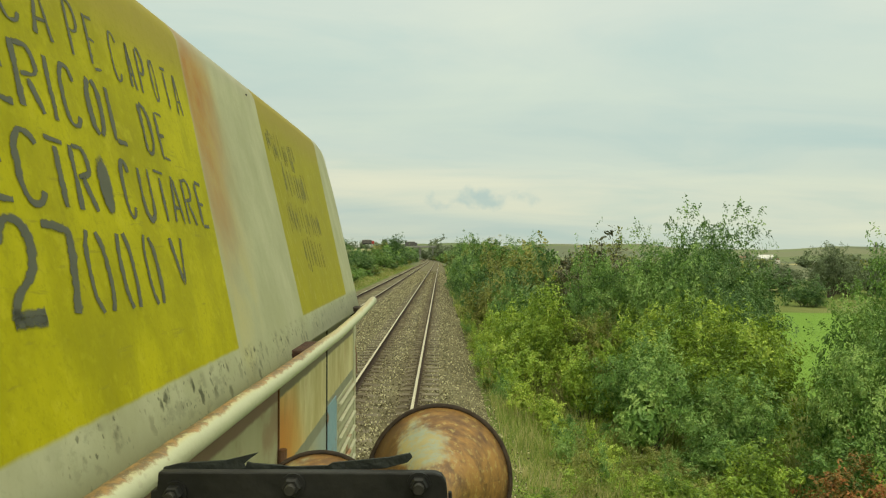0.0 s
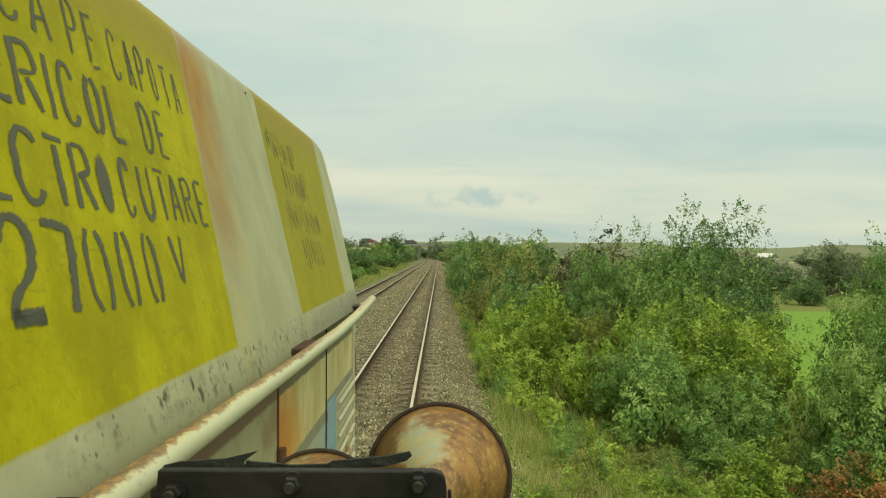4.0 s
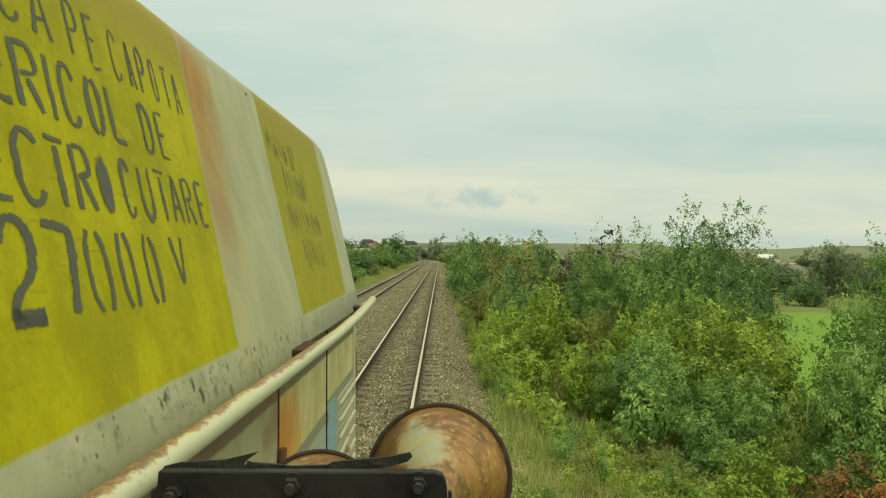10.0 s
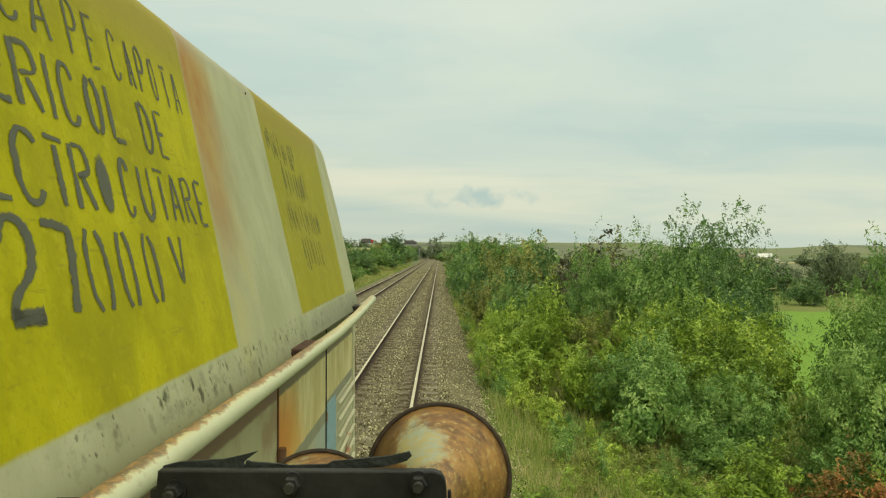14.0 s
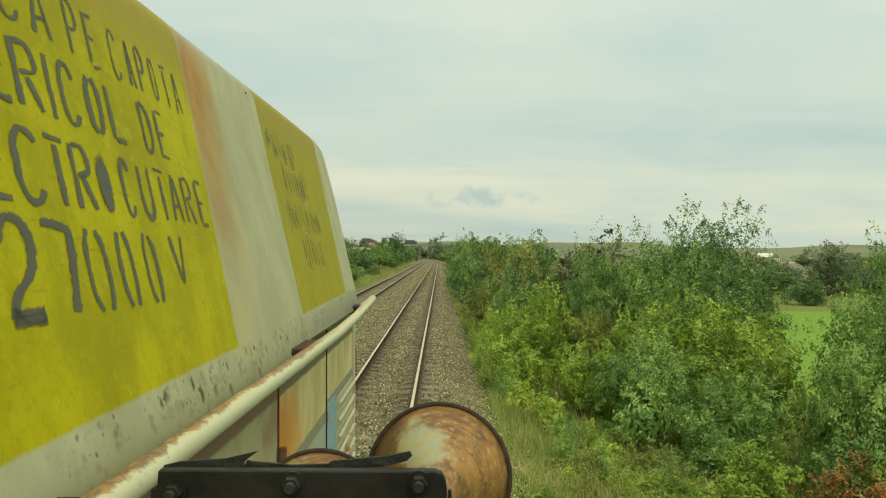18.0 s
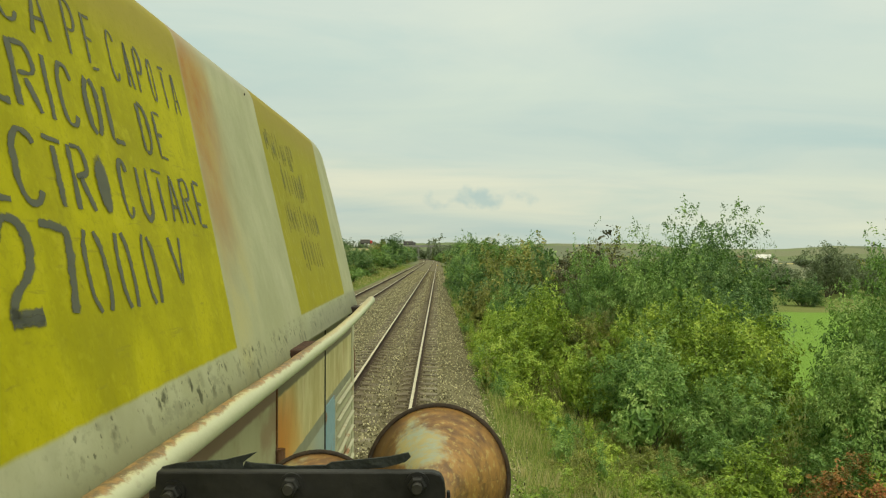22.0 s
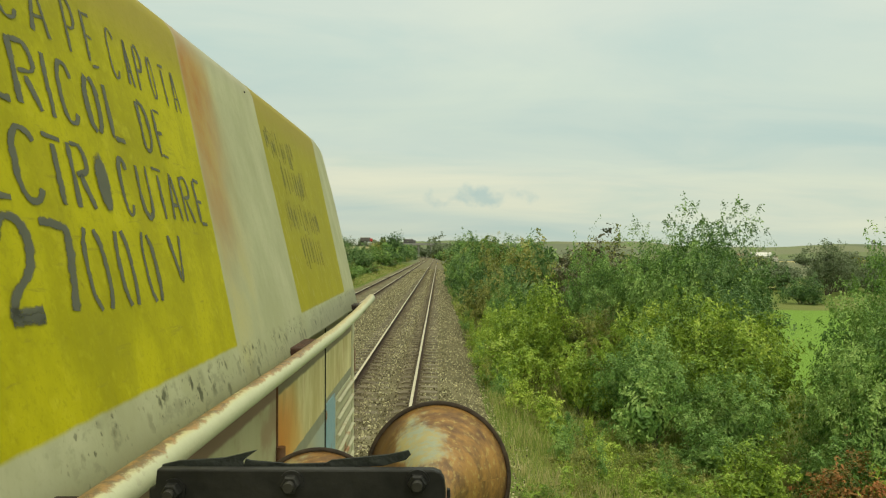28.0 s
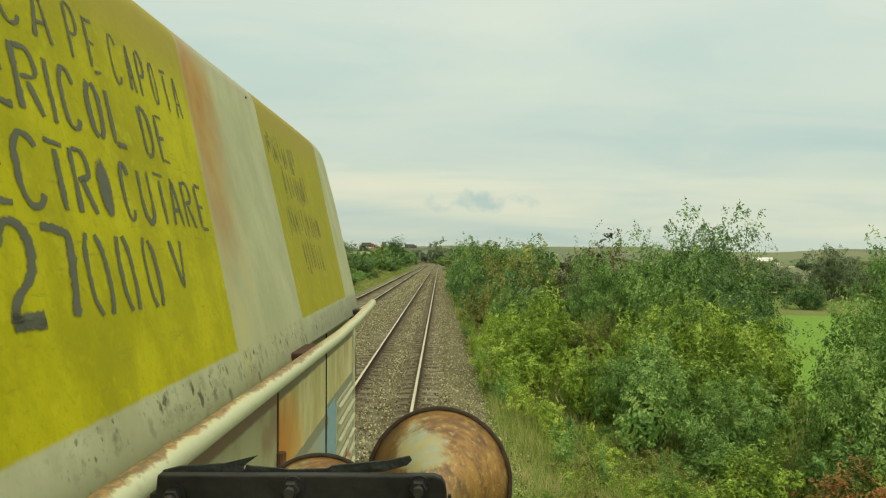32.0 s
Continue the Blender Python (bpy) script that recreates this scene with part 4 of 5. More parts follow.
# ---- horns on their bracket ----
mount = thing("horn_bracket", LOCO, "black steel bracket with bolts and torn rubber carrying two horns", "bracket")
def plate(outline, y0, y1, bevel):
    """A flat plate across the line: outline of (x, z), from y0 to y1."""
    bm = bmesh.new()
    f = bm.faces.new([bm.verts.new((x, y0, z)) for x, z in outline])
    ext = bmesh.ops.extrude_face_region(bm, geom=[f])
    bmesh.ops.translate(bm, verts=[v for v in ext["geom"] if isinstance(v, bmesh.types.BMVert)], vec=(0, y1 - y0, 0))
    bmesh.ops.recalc_face_normals(bm, faces=bm.faces)
    bmesh.ops.bevel(bm, geom=list(bm.edges), offset=bevel, segments=2, affect="EDGES", profile=0.5)
    return bm


bar = part("bar", plate([(-0.2115, -0.27), (-0.2115, -0.1715), (-0.2070, -0.1705), (-0.2060, -0.1578), (-0.001, -0.1592), (0.0045, -0.1612), (0.0075, -0.1662), (0.0085, -0.174), (0.0090, -0.27)], 0.44, 0.448, 0.0012), BLACK, mount, "black flat steel bar with a rounded corner")
part("flange", boxed(-0.204, 0.000, 0.4485, 0.470, -0.182, -0.172, bevel=0.002), BLACK, mount, "black top flange")
part("backing_plate", boxed(0.0093, 0.0120, 0.446, 0.450, -0.27, -0.176, bevel=0.0008), BLACK, mount, "black backing plate behind the bar")
for x, bz in ((-0.193, -0.173), (-0.1060, -0.1675), (-0.0127, -0.1672)):
    nut = lathe([(0.0, -0.008), (0.0060, -0.008), (0.0070, -0.0065), (0.0070, 0.0)], 6)
    bmesh.ops.rotate(nut, verts=nut.verts, cent=(0, 0, 0), matrix=Matrix.Rotation(radians(-90), 3, "X"))
    bmesh.ops.translate(nut, verts=nut.verts, vec=(x, 0.44, bz))
    stub = lathe([(0.0, -0.012), (0.0036, -0.012), (0.0041, -0.0105), (0.0041, -0.006)], 14)
    bmesh.ops.rotate(stub, verts=stub.verts, cent=(0, 0, 0), matrix=Matrix.Rotation(radians(-90), 3, "X"))
    bmesh.ops.translate(stub, verts=stub.verts, vec=(x, 0.44, bz))
    bolt = part("bolt", nut, BLACK, bar, "dark hexagon bolt")
    part("stud", stub, STUD, bolt, "worn threaded stud")
    wsh = lathe([(0.0, -0.0018), (0.0090, -0.0018), (0.0090, 0.0)], 20)
    bmesh.ops.rotate(wsh, verts=wsh.verts, cent=(0, 0, 0), matrix=Matrix.Rotation(radians(-90), 3, "X"))
    bmesh.ops.translate(wsh, verts=wsh.verts, vec=(x, 0.44, bz))
    part("washer", wsh, BLACK, bolt)


def flap(points, label):
    """Torn rubber strip: outline of (x, z), 3 mm thick."""
    bm = bmesh.new()
    f = bm.faces.new([bm.verts.new((x, 0.455, z)) for x, z in points])
    ext = bmesh.ops.extrude_face_region(bm, geom=[f])
    bmesh.ops.translate(bm, verts=[v for v in ext["geom"] if isinstance(v, bmesh.types.BMVert)], vec=(0, 0.002, 0.0))
    bmesh.ops.recalc_face_normals(bm, faces=bm.faces)
    part("rubber_strip", bm, RUBBER, mount, label)


flap([(-0.2095, -0.163), (-0.146, -0.163), (-0.1474, -0.1574), (-0.1445, -0.1545), (-0.1366, -0.1488), (-0.1509, -0.1522), (-0.1617, -0.1546), (-0.196, -0.1566), (-0.2085, -0.1595)], "torn black rubber strip")
flap([(-0.1475, -0.163), (-0.075, -0.163), (-0.0838, -0.1588), (-0.1119, -0.1596), (-0.1184, -0.1586), (-0.1415, -0.1568), (-0.145, -0.1556)], "torn black rubber strip")
flap([(-0.09, -0.1625), (-0.040, -0.1612), (-0.0221, -0.1566), (-0.0182, -0.1527), (-0.0200, -0.1495), (-0.036, -0.1527), (-0.0578, -0.1547), (-0.0794, -0.1566)], "curled end of black rubber")
for x in (-0.19, -0.02):
    part("post", boxed(x - 0.02, x + 0.02, 0.451, 0.491, -1.75, -0.272), BLACK, mount, "black post on the running board")


def horn(rim, throat, radius, label):
    a, b = LOCO @ Vector(rim), LOCO @ Vector(throat)
    m = Matrix.Translation(a) @ (a - b).to_track_quat("Z", "Y").to_matrix().to_4x4()
    length = (a - b).length
    h = thing("horn", m, label, "horn", "pair of horns")
    prof = []
    for i in range(15):
        s = i / 14
        r = radius * (0.16 + 0.12 * s + 0.70 * s ** 3.2)
        prof.append((r, -length * (1 - s)))
    part("flare", lathe(prof + [(radius * 0.965, 0.001), (radius * 0.90, -length * 0.03), (radius * 0.6, -length * 0.14), (radius * 0.2, -length * 0.5)], 64), HORN, h, "rust-streaked flared horn bell", smooth=True)
    ring = bmesh.new()
    k = 64
    rows = [[ring.verts.new(((radius * 0.985 + 0.0040 * math.cos(q)) * math.cos(t), (radius * 0.985 + 0.0040 * math.cos(q)) * math.sin(t), 0.0040 * math.sin(q))) for q in [2 * math.pi * j / 10 for j in range(10)]] for t in [2 * math.pi * i / k for i in range(k)]]
    for i in range(k):
        for j in range(10):
            ring.faces.new((rows[i][j], rows[(i + 1) % k][j], rows[(i + 1) % k][(j + 1) % 10], rows[i][(j + 1) % 10]))
    part("rim", ring, RIMR, h, "dark rusty rolled rim", smooth=True)
    part("throat", tube([(0, 0, -length - 0.05), (0, 0, -length + 0.005)], radius * 0.2, 20), RUSTP, h, "rusty throat")


horn((0.0045, 0.83, -0.3085), (-0.002, 0.52, -0.225), 0.1007, "rusty flared air horn with a dark rim")
horn((-0.167, 0.83, -0.3705), (-0.14, 0.52, -0.255), 0.0965, "rusty flared air horn set lower beside the bracket")

# ---- bushes and trees ----


def leaf_faces(centres, normals, size, rng):
    """Bent four-cornered leaves at centres, facing about their normals."""
    n = len(centres)
    up0 = rng.normal(size=(n, 3))
    a = np.cross(normals, up0); a /= np.linalg.norm(a, axis=1)[:, None] + 1e-9
    b = np.cross(normals, a)
    s = (size * rng.uniform(0.6, 1.35, n))[:, None]
    v = np.stack([centres - a * s * 0.55, centres + b * s * 0.3 + normals * s * 0.10, centres + a * s * 0.6 - normals * s * 0.08, centres - b * s * 0.3 + normals * s * 0.10], 1).reshape(-1, 3)
    return v, np.arange(4 * n).reshape(n, 4)


def crown(seed, r, h, leaves, size, lumps=42, shoots=10, low=0.12, twig=0.16):
    """Leaves of a bush, set along twigs that spring from uneven lumps on a dome, with a few long shoots. Returns leaf mesh data and lump centres."""
    rng = np.random.default_rng(seed)
    cs, rad = [], []
    for i in range(lumps):
        z = rng.uniform(-0.8, 1.0)
        t = rng.uniform(0, 2 * math.pi)
        w = math.sqrt(max(0.06, 1 - z * z)) if z > -0.1 else rng.uniform(0.75, 1.0)
        k = rng.uniform(0.55, 1.12) * (1 + 0.2 * math.sin(2 * t + seed) + 0.14 * math.sin(3 * t + 2 * z + seed * 2))
        cs.append((r * w * math.cos(t) * k * 0.78, r * w * math.sin(t) * k * 0.78, h * (low + (1 - low) * 0.5 * (1 + z * 0.84 * k))))
        rad.append(r * rng.uniform(0.17, 0.40))
    cs, rad = np.array(cs), np.array(rad)
    mid = np.array((0, 0, h * 0.40))
    per_twig = 26
    n = int(leaves * 0.80 / per_twig)
    which = rng.choice(lumps, n, p=rad ** 2 / (rad ** 2).sum())
    d = rng.normal(size=(n, 3)) + np.array((0, 0, 0.25)); d /= np.linalg.norm(d, axis=1)[:, None]
    out = cs[which] - mid; out /= np.linalg.norm(out, axis=1)[:, None] + 1e-6
    base = cs[which] + d * (rad[which] * rng.uniform(0.0, 1.0, n) ** 0.35)[:, None] * np.array((1, 1, 0.85))
    way = d * 0.9 + out * 0.3 + np.array((0, 0, 0.3)) + rng.normal(size=(n, 3)) * 0.35
    way /= np.linalg.norm(way, axis=1)[:, None]
    length = r * twig * rng.uniform(0.6, 1.7, n)
    # a few shoots stand well clear of the outline
    tall = np.argsort(-(base[:, 2] + rng.random(n) * h * 0.5))[:shoots * 2]
    length[tall[::2]] *= rng.uniform(1.3, 2.0, len(tall[::2]))
    way[tall[::2]] = np.array((0, 0, 1.0)) + rng.normal(size=(len(tall[::2]), 3)) * 0.3
    s = np.linspace(0.05, 1.0, per_twig)[None, :, None]
    curl = rng.normal(size=(n, 1, 3)) * 0.25 + np.array((0, 0, -0.18))
    P = base[:, None, :] + (way[:, None, :] * s + curl * s * s) * length[:, None, None]
    spread = (size * 0.85 * (1.25 - 0.8 * s))
    P = P + rng.normal(size=P.shape) * spread
    N = rng.normal(size=P.shape) * 0.42 + np.array((0, 0, 0.45)) + d[:, None, :] * 0.95
    P, N = P.reshape(-1, 3), N.reshape(-1, 3)
    # deeper leaves close the gaps between the twigs
    k = int(leaves * 0.20)
    w2 = rng.choice(lumps, k)
    d2 = rng.normal(size=(k, 3)); d2 /= np.linalg.norm(d2, axis=1)[:, None]
    P2 = cs[w2] + d2 * (rad[w2] * rng.uniform(0.2, 0.85, k))[:, None]
    P, N = np.concatenate([P, P2]), np.concatenate([N, d2 + np.array((0, 0, 0.3))])
    P[:, 2] = np.maximum(P[:, 2], 0.03)
    N /= np.linalg.norm(N, axis=1)[:, None] + 1e-9
    v, f = leaf_faces(P, N, size, rng)
    # larger shaded leaves fill the inside
    k = int(leaves * 0.14)
    hub = h * (low + (1 - low) * 0.44)
    d = rng.normal(size=(k, 3)); d /= np.linalg.norm(d, axis=1)[:, None]
    q = d * (0.56 * rng.random(k) ** 0.33)[:, None] * np.array((r, r, (h - hub))) + np.array((0, 0, hub))
    q[:, 2] = np.maximum(q[:, 2], 0.05)
    v2, f2 = leaf_faces(q, d, size * 1.9, rng)
    return (np.concatenate([v, v2]), np.concatenate([f, f2 + len(v)])), cs


def stems(cs, r, h, thick, seed, trunk=0.0, count=14):
    """Tapered stems from the base up into the lumps; a trunk first where there is one."""
    rng = random.Random(seed)
    out = bmesh.new()
    if trunk:
        pts = [(0.04 * r * math.sin(i * 1.7 + seed), 0.04 * r * math.cos(i * 1.3), h * 0.62 * i / 5 - 0.15) for i in range(6)]
        t = tube(pts, [thick * 2.2 * (1 - 0.13 * i) for i in range(6)], 9)
        me = bpy.data.meshes.new("t"); t.to_mesh(me); t.free(); out.from_mesh(me); bpy.data.meshes.remove(me)
    pick = sorted(range(len(cs)), key=lambda i: rng.random())[:count]
    for i in pick:
        c = Vector(cs[i])
        a = Vector((c.x * 0.12, c.y * 0.12, -0.15 if not trunk else h * rng.uniform(0.18, 0.45)))
        m1 = a.lerp(c, 0.4) + Vector((rng.uniform(-1, 1), rng.uniform(-1, 1), 0.6)) * r * 0.12
        m2 = a.lerp(c, 0.75) + Vector((rng.uniform(-1, 1), rng.uniform(-1, 1), 0.4)) * r * 0.1
        t = tube([a, m1, m2, c], [thick, thick * 0.7, thick * 0.45, thick * 0.2], 5, cap=False)
        me = bpy.data.meshes.new("t"); t.to_mesh(me); t.free(); out.from_mesh(me); bpy.data.meshes.remove(me)
    me = bpy.data.meshes.new("branches")
    out.to_mesh(me); out.free()
    me.materials.append(BARK)
    return me


KINDS = {}


def make_kind(key, count, r, h, leaves, size, thick, **kw):
    trunk = kw.pop("trunk", 0.0)
    KINDS[key] = []
    for i in range(count):
        seed = 11 * len(KINDS) + i + 1
        (v, f), cs = crown(seed, r, h, leaves, size, **kw)
        me = mesh_of("foliage", v.tolist(), f.tolist(), LEAF["mid"])
        KINDS[key].append((me, stems(cs, r, h, thick, seed, trunk), r, h))


make_kind("small", 3, 0.8, 1.3, 4600, 0.056, 0.010, lumps=22, shoots=8, low=0.04, twig=0.20)
make_kind("shrub", 4, 1.6, 2.8, 14500, 0.070, 0.020, lumps=40, shoots=14, low=0.04, twig=0.14)
make_kind("large", 4, 2.5, 5.4, 23000, 0.088, 0.040, lumps=64, shoots=12, low=0.05, twig=0.12)
make_kind("weed", 3, 0.5, 0.7, 800, 0.05, 0.005, lumps=12, shoots=8, low=0.03, twig=0.35)
make_kind("shrub_far", 3, 1.6, 2.8, 3400, 0.14, 0.022, lumps=44, shoots=12, low=0.04, twig=0.14)
make_kind("large_far", 3, 2.5, 5.4, 6500, 0.175, 0.045, lumps=60, shoots=12, low=0.05, twig=0.12)
make_kind("tree", 2, 2.6, 6.8, 11000, 0.14, 0.05, lumps=64, shoots=20, low=0.14, trunk=1.0, twig=0.13)
make_kind("fartree", 4, 4.0, 7.5, 1150, 0.60, 0.05, lumps=46, shoots=6, low=0.0, twig=0.13)
rv = random.Random(21)
LABELS = {
    "bright": "leafy yellow-green {} beside the railway", "mid": "dense green {} on the railway bank", "dark": "dark green {} in the lineside hedge",
    "olive": "olive-brown thorny {} in the lineside hedge", "red": "{} with reddish autumn leaves and berries", "teal": "blue-green leafy {} on the railway bank", "purple": "dull purplish-brown {} in the lineside hedge", "far": "distant dull green {} among the fields"}


def bush(kind, x, y, r, h, tone, sink=0.1, turn=None):
    if y > 28 and kind in ("shrub", "large"):
        kind += "_far"
    me, wood, r0, h0 = rv.choice(KINDS[kind])
    tree = kind in ("tree", "fartree")
    m = Matrix.Translation((x, y, land(x, y) - sink)) @ Matrix.Rotation(rv.uniform(0, 6.28) if turn is None else turn, 4, "Z") @ Matrix.Diagonal((r / r0, r / r0, h / h0, 1))
    t = thing("tree" if tree else "bush", m, LABELS[tone].format("tree" if tree else "bush"), "tree" if tree else "bush", "far trees" if kind == "fartree" else "lineside bushes")
    f = put("crown" if tree else "foliage", me, t)
    f.material_slots[0].link = "OBJECT"
    f.material_slots[0].material = LEAF[tone]
    put("trunk" if tree else "branchwork", wood, t)
    return t


# bushes beside the line, nearest first: kind, x, y, radius, height, tone
NEAR = (
    ("small", 7.5, 11.5, 0.9, 1.5, "red"), ("small", 6.6, 10.2, 0.7, 0.9, "bright"), ("small", 8.4, 11.4, 0.8, 1.6, "bright"), ("small", 6.0, 11.9, 0.9, 1.2, "bright"), ("small", 8.0, 13.0, 1.0, 1.7, "mid"),
    ("large", 10.4, 14.3, 1.8, 5.4, "teal"), ("large", 11.7, 15.4, 1.75, 6.6, "teal"), ("shrub", 9.6, 13.4, 1.35, 3.6, "teal"), ("shrub", 9.25, 14.0, 1.3, 3.9, "teal"), ("large", 10.3, 14.8, 1.6, 5.1, "teal"), ("shrub", 12.4, 17.5, 1.7, 4.6, "mid"), ("shrub", 6.8, 14.6, 1.35, 2.3, "teal"), ("small", 4.7, 14.4, 1.0, 2.0, "teal"), ("small", 5.7, 13.3, 0.8, 1.2, "mid"), ("small", 3.4, 13.2, 0.55, 0.6, "bright"), ("small", 2.7, 15.4, 0.6, 0.9, "bright"), ("small", 4.3, 11.6, 0.6, 0.55, "bright"),
    ("shrub", 7.7, 16.6, 1.9, 3.7, "bright"), ("shrub", 5.2, 16.4, 1.45, 2.8, "teal"), ("small", 3.9, 17.5, 1.0, 2.1, "bright"), ("small", 2.1, 18.8, 1.1, 1.6, "bright"),
    ("shrub", 3.1, 21.0, 1.65, 3.5, "bright"), ("shrub", 6.4, 19.5, 1.6, 3.6, "bright"), ("shrub", 4.9, 20.6, 1.1, 2.6, "olive"), ("shrub", 8.9, 19.8, 1.8, 4.4, "dark"),
    ("large", 9.8, 24.0, 2.4, 7.0, "mid"), ("large", 10.9, 25.0, 2.4, 6.8, "dark"), ("large", 8.3, 25.2, 2.1, 5.9, "mid"), ("shrub", 8.2, 22.4, 1.8, 5.0, "mid"), ("large", 10.6, 27.5, 2.3, 7.2, "mid"), ("large", 10.0, 22.8, 1.9, 6.3, "dark"), ("large", 11.5, 24.4, 1.7, 5.8, "dark"), ("shrub", 8.9, 18.7, 1.6, 4.0, "bright"), ("shrub", 6.1, 24.6, 1.5, 4.6, "mid"), ("small", 2.0, 24.5, 0.9, 1.9, "bright"), ("shrub", 2.9, 27.0, 1.2, 3.2, "mid"),
    ("large", 7.0, 29.0, 2.3, 5.6, "purple"), ("shrub", 7.3, 26.2, 1.6, 4.8, "mid"), ("shrub", 4.4, 29.5, 1.6, 4.2, "dark"), ("shrub", 2.5, 33.0, 1.3, 3.0, "olive"), ("large", 11.6, 30.0, 2.0, 6.0, "dark"),
    ("large", 5.4, 37.0, 2.4, 5.5, "olive"), ("large", 9.5, 38.0, 2.4, 6.9, "olive"), ("shrub", 2.7, 40.0, 1.4, 3.3, "dark"), ("shrub", 2.6, 46.0, 1.4, 3.6, "mid"),
    ("large", 4.0, 48.0, 2.0, 5.0, "olive"), ("large", 7.5, 52.0, 2.5, 6.4, "mid"), ("shrub", 2.2, 51.0, 1.35, 3.0, "dark"), ("shrub", 2.1, 56.0, 1.35, 3.2, "mid"), ("shrub", 2.2, 63.0, 1.4, 3.4, "dark"), ("shrub", 2.1, 71.0, 1.4, 3.4, "dark"), ("shrub", 2.2, 79.0, 1.5, 3.6, "mid"), ("large", 3.4, 58.0, 2.0, 5.2, "dark"), ("large", 6.3, 63.0, 2.4, 6.6, "mid"),
    ("large", 3.6, 68.0, 2.2, 5.4, "mid"), ("tree", 5.4, 76.0, 2.6, 7.0, "olive"), ("large", 3.4, 82.0, 2.2, 5.6, "dark"),
    ("shrub", -10.6, 62.0, 1.6, 2.4, "olive"), ("shrub", -10.4, 74.0, 1.5, 2.2, "mid"), ("large", -14.0, 84.0, 2.8, 5.6, "dark"), ("large", -12.4, 100.0, 2.8, 4.3, "dark"),
    ("large", -14.6, 112.0, 3.4, 4.5, "dark"), ("large", -12.0, 122.0, 2.8, 4.3, "mid"), ("large", -13.4, 140.0, 3.4, 4.6, "dark"), ("tree", -12.0, 168.0, 3.4, 8.8, "dark"),
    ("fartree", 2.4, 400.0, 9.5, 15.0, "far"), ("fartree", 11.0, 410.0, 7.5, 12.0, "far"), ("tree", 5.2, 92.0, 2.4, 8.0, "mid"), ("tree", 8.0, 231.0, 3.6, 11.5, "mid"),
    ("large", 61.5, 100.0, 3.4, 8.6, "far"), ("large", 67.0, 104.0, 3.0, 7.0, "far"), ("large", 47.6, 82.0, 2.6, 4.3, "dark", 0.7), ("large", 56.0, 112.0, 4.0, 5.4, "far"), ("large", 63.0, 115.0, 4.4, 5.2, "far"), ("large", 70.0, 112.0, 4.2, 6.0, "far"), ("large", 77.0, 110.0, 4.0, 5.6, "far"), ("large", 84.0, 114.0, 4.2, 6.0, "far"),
)
for row in NEAR:
    bush(*row)
for i in range(62):
    y = 88 + i * 5.4 + rv.uniform(-2, 2)
    bush("fartree", bend(y) + rv.uniform(4.6, 8.5), y, rv.uniform(2.4, 3.4), rv.uniform(4.6, 6.6), rv.choice(("mid", "dark", "olive", "mid")))
for i in range(48):
    y = 132 + i * 7 + rv.uniform(-2, 2)
    bush("fartree", bend(y) - rv.uniform(11.8, 16), y, rv.uniform(2.8, 4.2), rv.uniform(3.4, 5.0) + 0.006 * y, rv.choice(("dark", "mid", "dark", "olive")))
for i in range(44):
    y = 46 + i * 3.0 + rv.uniform(-1, 1)
    bush(rv.choice(("small", "shrub", "shrub")), -rv.uniform(10.6, 14.5), y, rv.uniform(0.8, 1.9), rv.uniform(0.7, 2.4), rv.choice(("mid", "olive", "olive", "dark")))
# those already passed
PASSED = (
    ("shrub", 3.9, -134.0, 1.5, 3.0, "bright"), ("shrub", 9.7, -126.0, 2.0, 4.6, "dark"), ("tree", 9.9, -101.0, 4.0, 10.0, "dark"), ("large", 5.4, -98.0, 2.4, 6.0, "dark"),
    ("shrub", 6.5, -70.0, 1.8, 3.8, "bright"), ("large", 5.2, -54.0, 2.4, 5.2, "mid"), ("shrub", 6.5, -37.0, 2.0, 3.2, "mid"), ("shrub", 5.6, -29.0, 2.2, 4.6, "olive"),
    ("large", 6.5, -17.0, 2.4, 5.6, "dark"), ("shrub", 5.0, -11.0, 1.5, 3.0, "bright"), ("large", 8.8, -8.0, 2.2, 6.2, "purple"), ("shrub", 6.3, -2.0, 1.6, 3.6, "olive"),
)
for kind, *row in PASSED:
    bush(kind + ("_far" if kind in ("shrub", "large") else ""), *row)
for i in range(26):
    bush("shrub_far", rv.uniform(4.2, 9.5), -148 + i * 5.6 + rv.uniform(-2, 2), rv.uniform(1.0, 1.8), rv.uniform(1.4, 3.6), rv.choice(("mid", "dark", "olive", "bright", "teal")))
for i in range(22):
    bush("shrub_far", -rv.uniform(10.8, 14.5), -145 + i * 8 + rv.uniform(-2, 2), rv.uniform(1.0, 2.2), rv.uniform(1.4, 4.5), rv.choice(("mid", "dark", "olive", "dark")))
# low weeds on the verge
for i in range(90):
    y = 7.5 + 36 * rv.random() ** 1.3
    x = rv.uniform(1.35, 4.6) if y < 15 else rv.uniform(1.3, 2.3)
    bush("weed", x, y, rv.uniform(0.22, 0.5), rv.uniform(0.3, 0.8), rv.choice(("mid", "bright", "olive", "bright")), 0.03)
# low cushions of herbs at the foot of the shoulder
for i in range(22):
    y = rv.uniform(9.0, 14.5)
    bush("weed", rv.uniform(1.7, 4.6) + (y - 9) * 0.12, y, rv.uniform(0.3, 0.55), rv.uniform(0.22, 0.42), rv.choice(("bright", "bright", "olive")), 0.02)
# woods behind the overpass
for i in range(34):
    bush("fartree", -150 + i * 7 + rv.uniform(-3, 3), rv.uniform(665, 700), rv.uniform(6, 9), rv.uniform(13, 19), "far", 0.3)
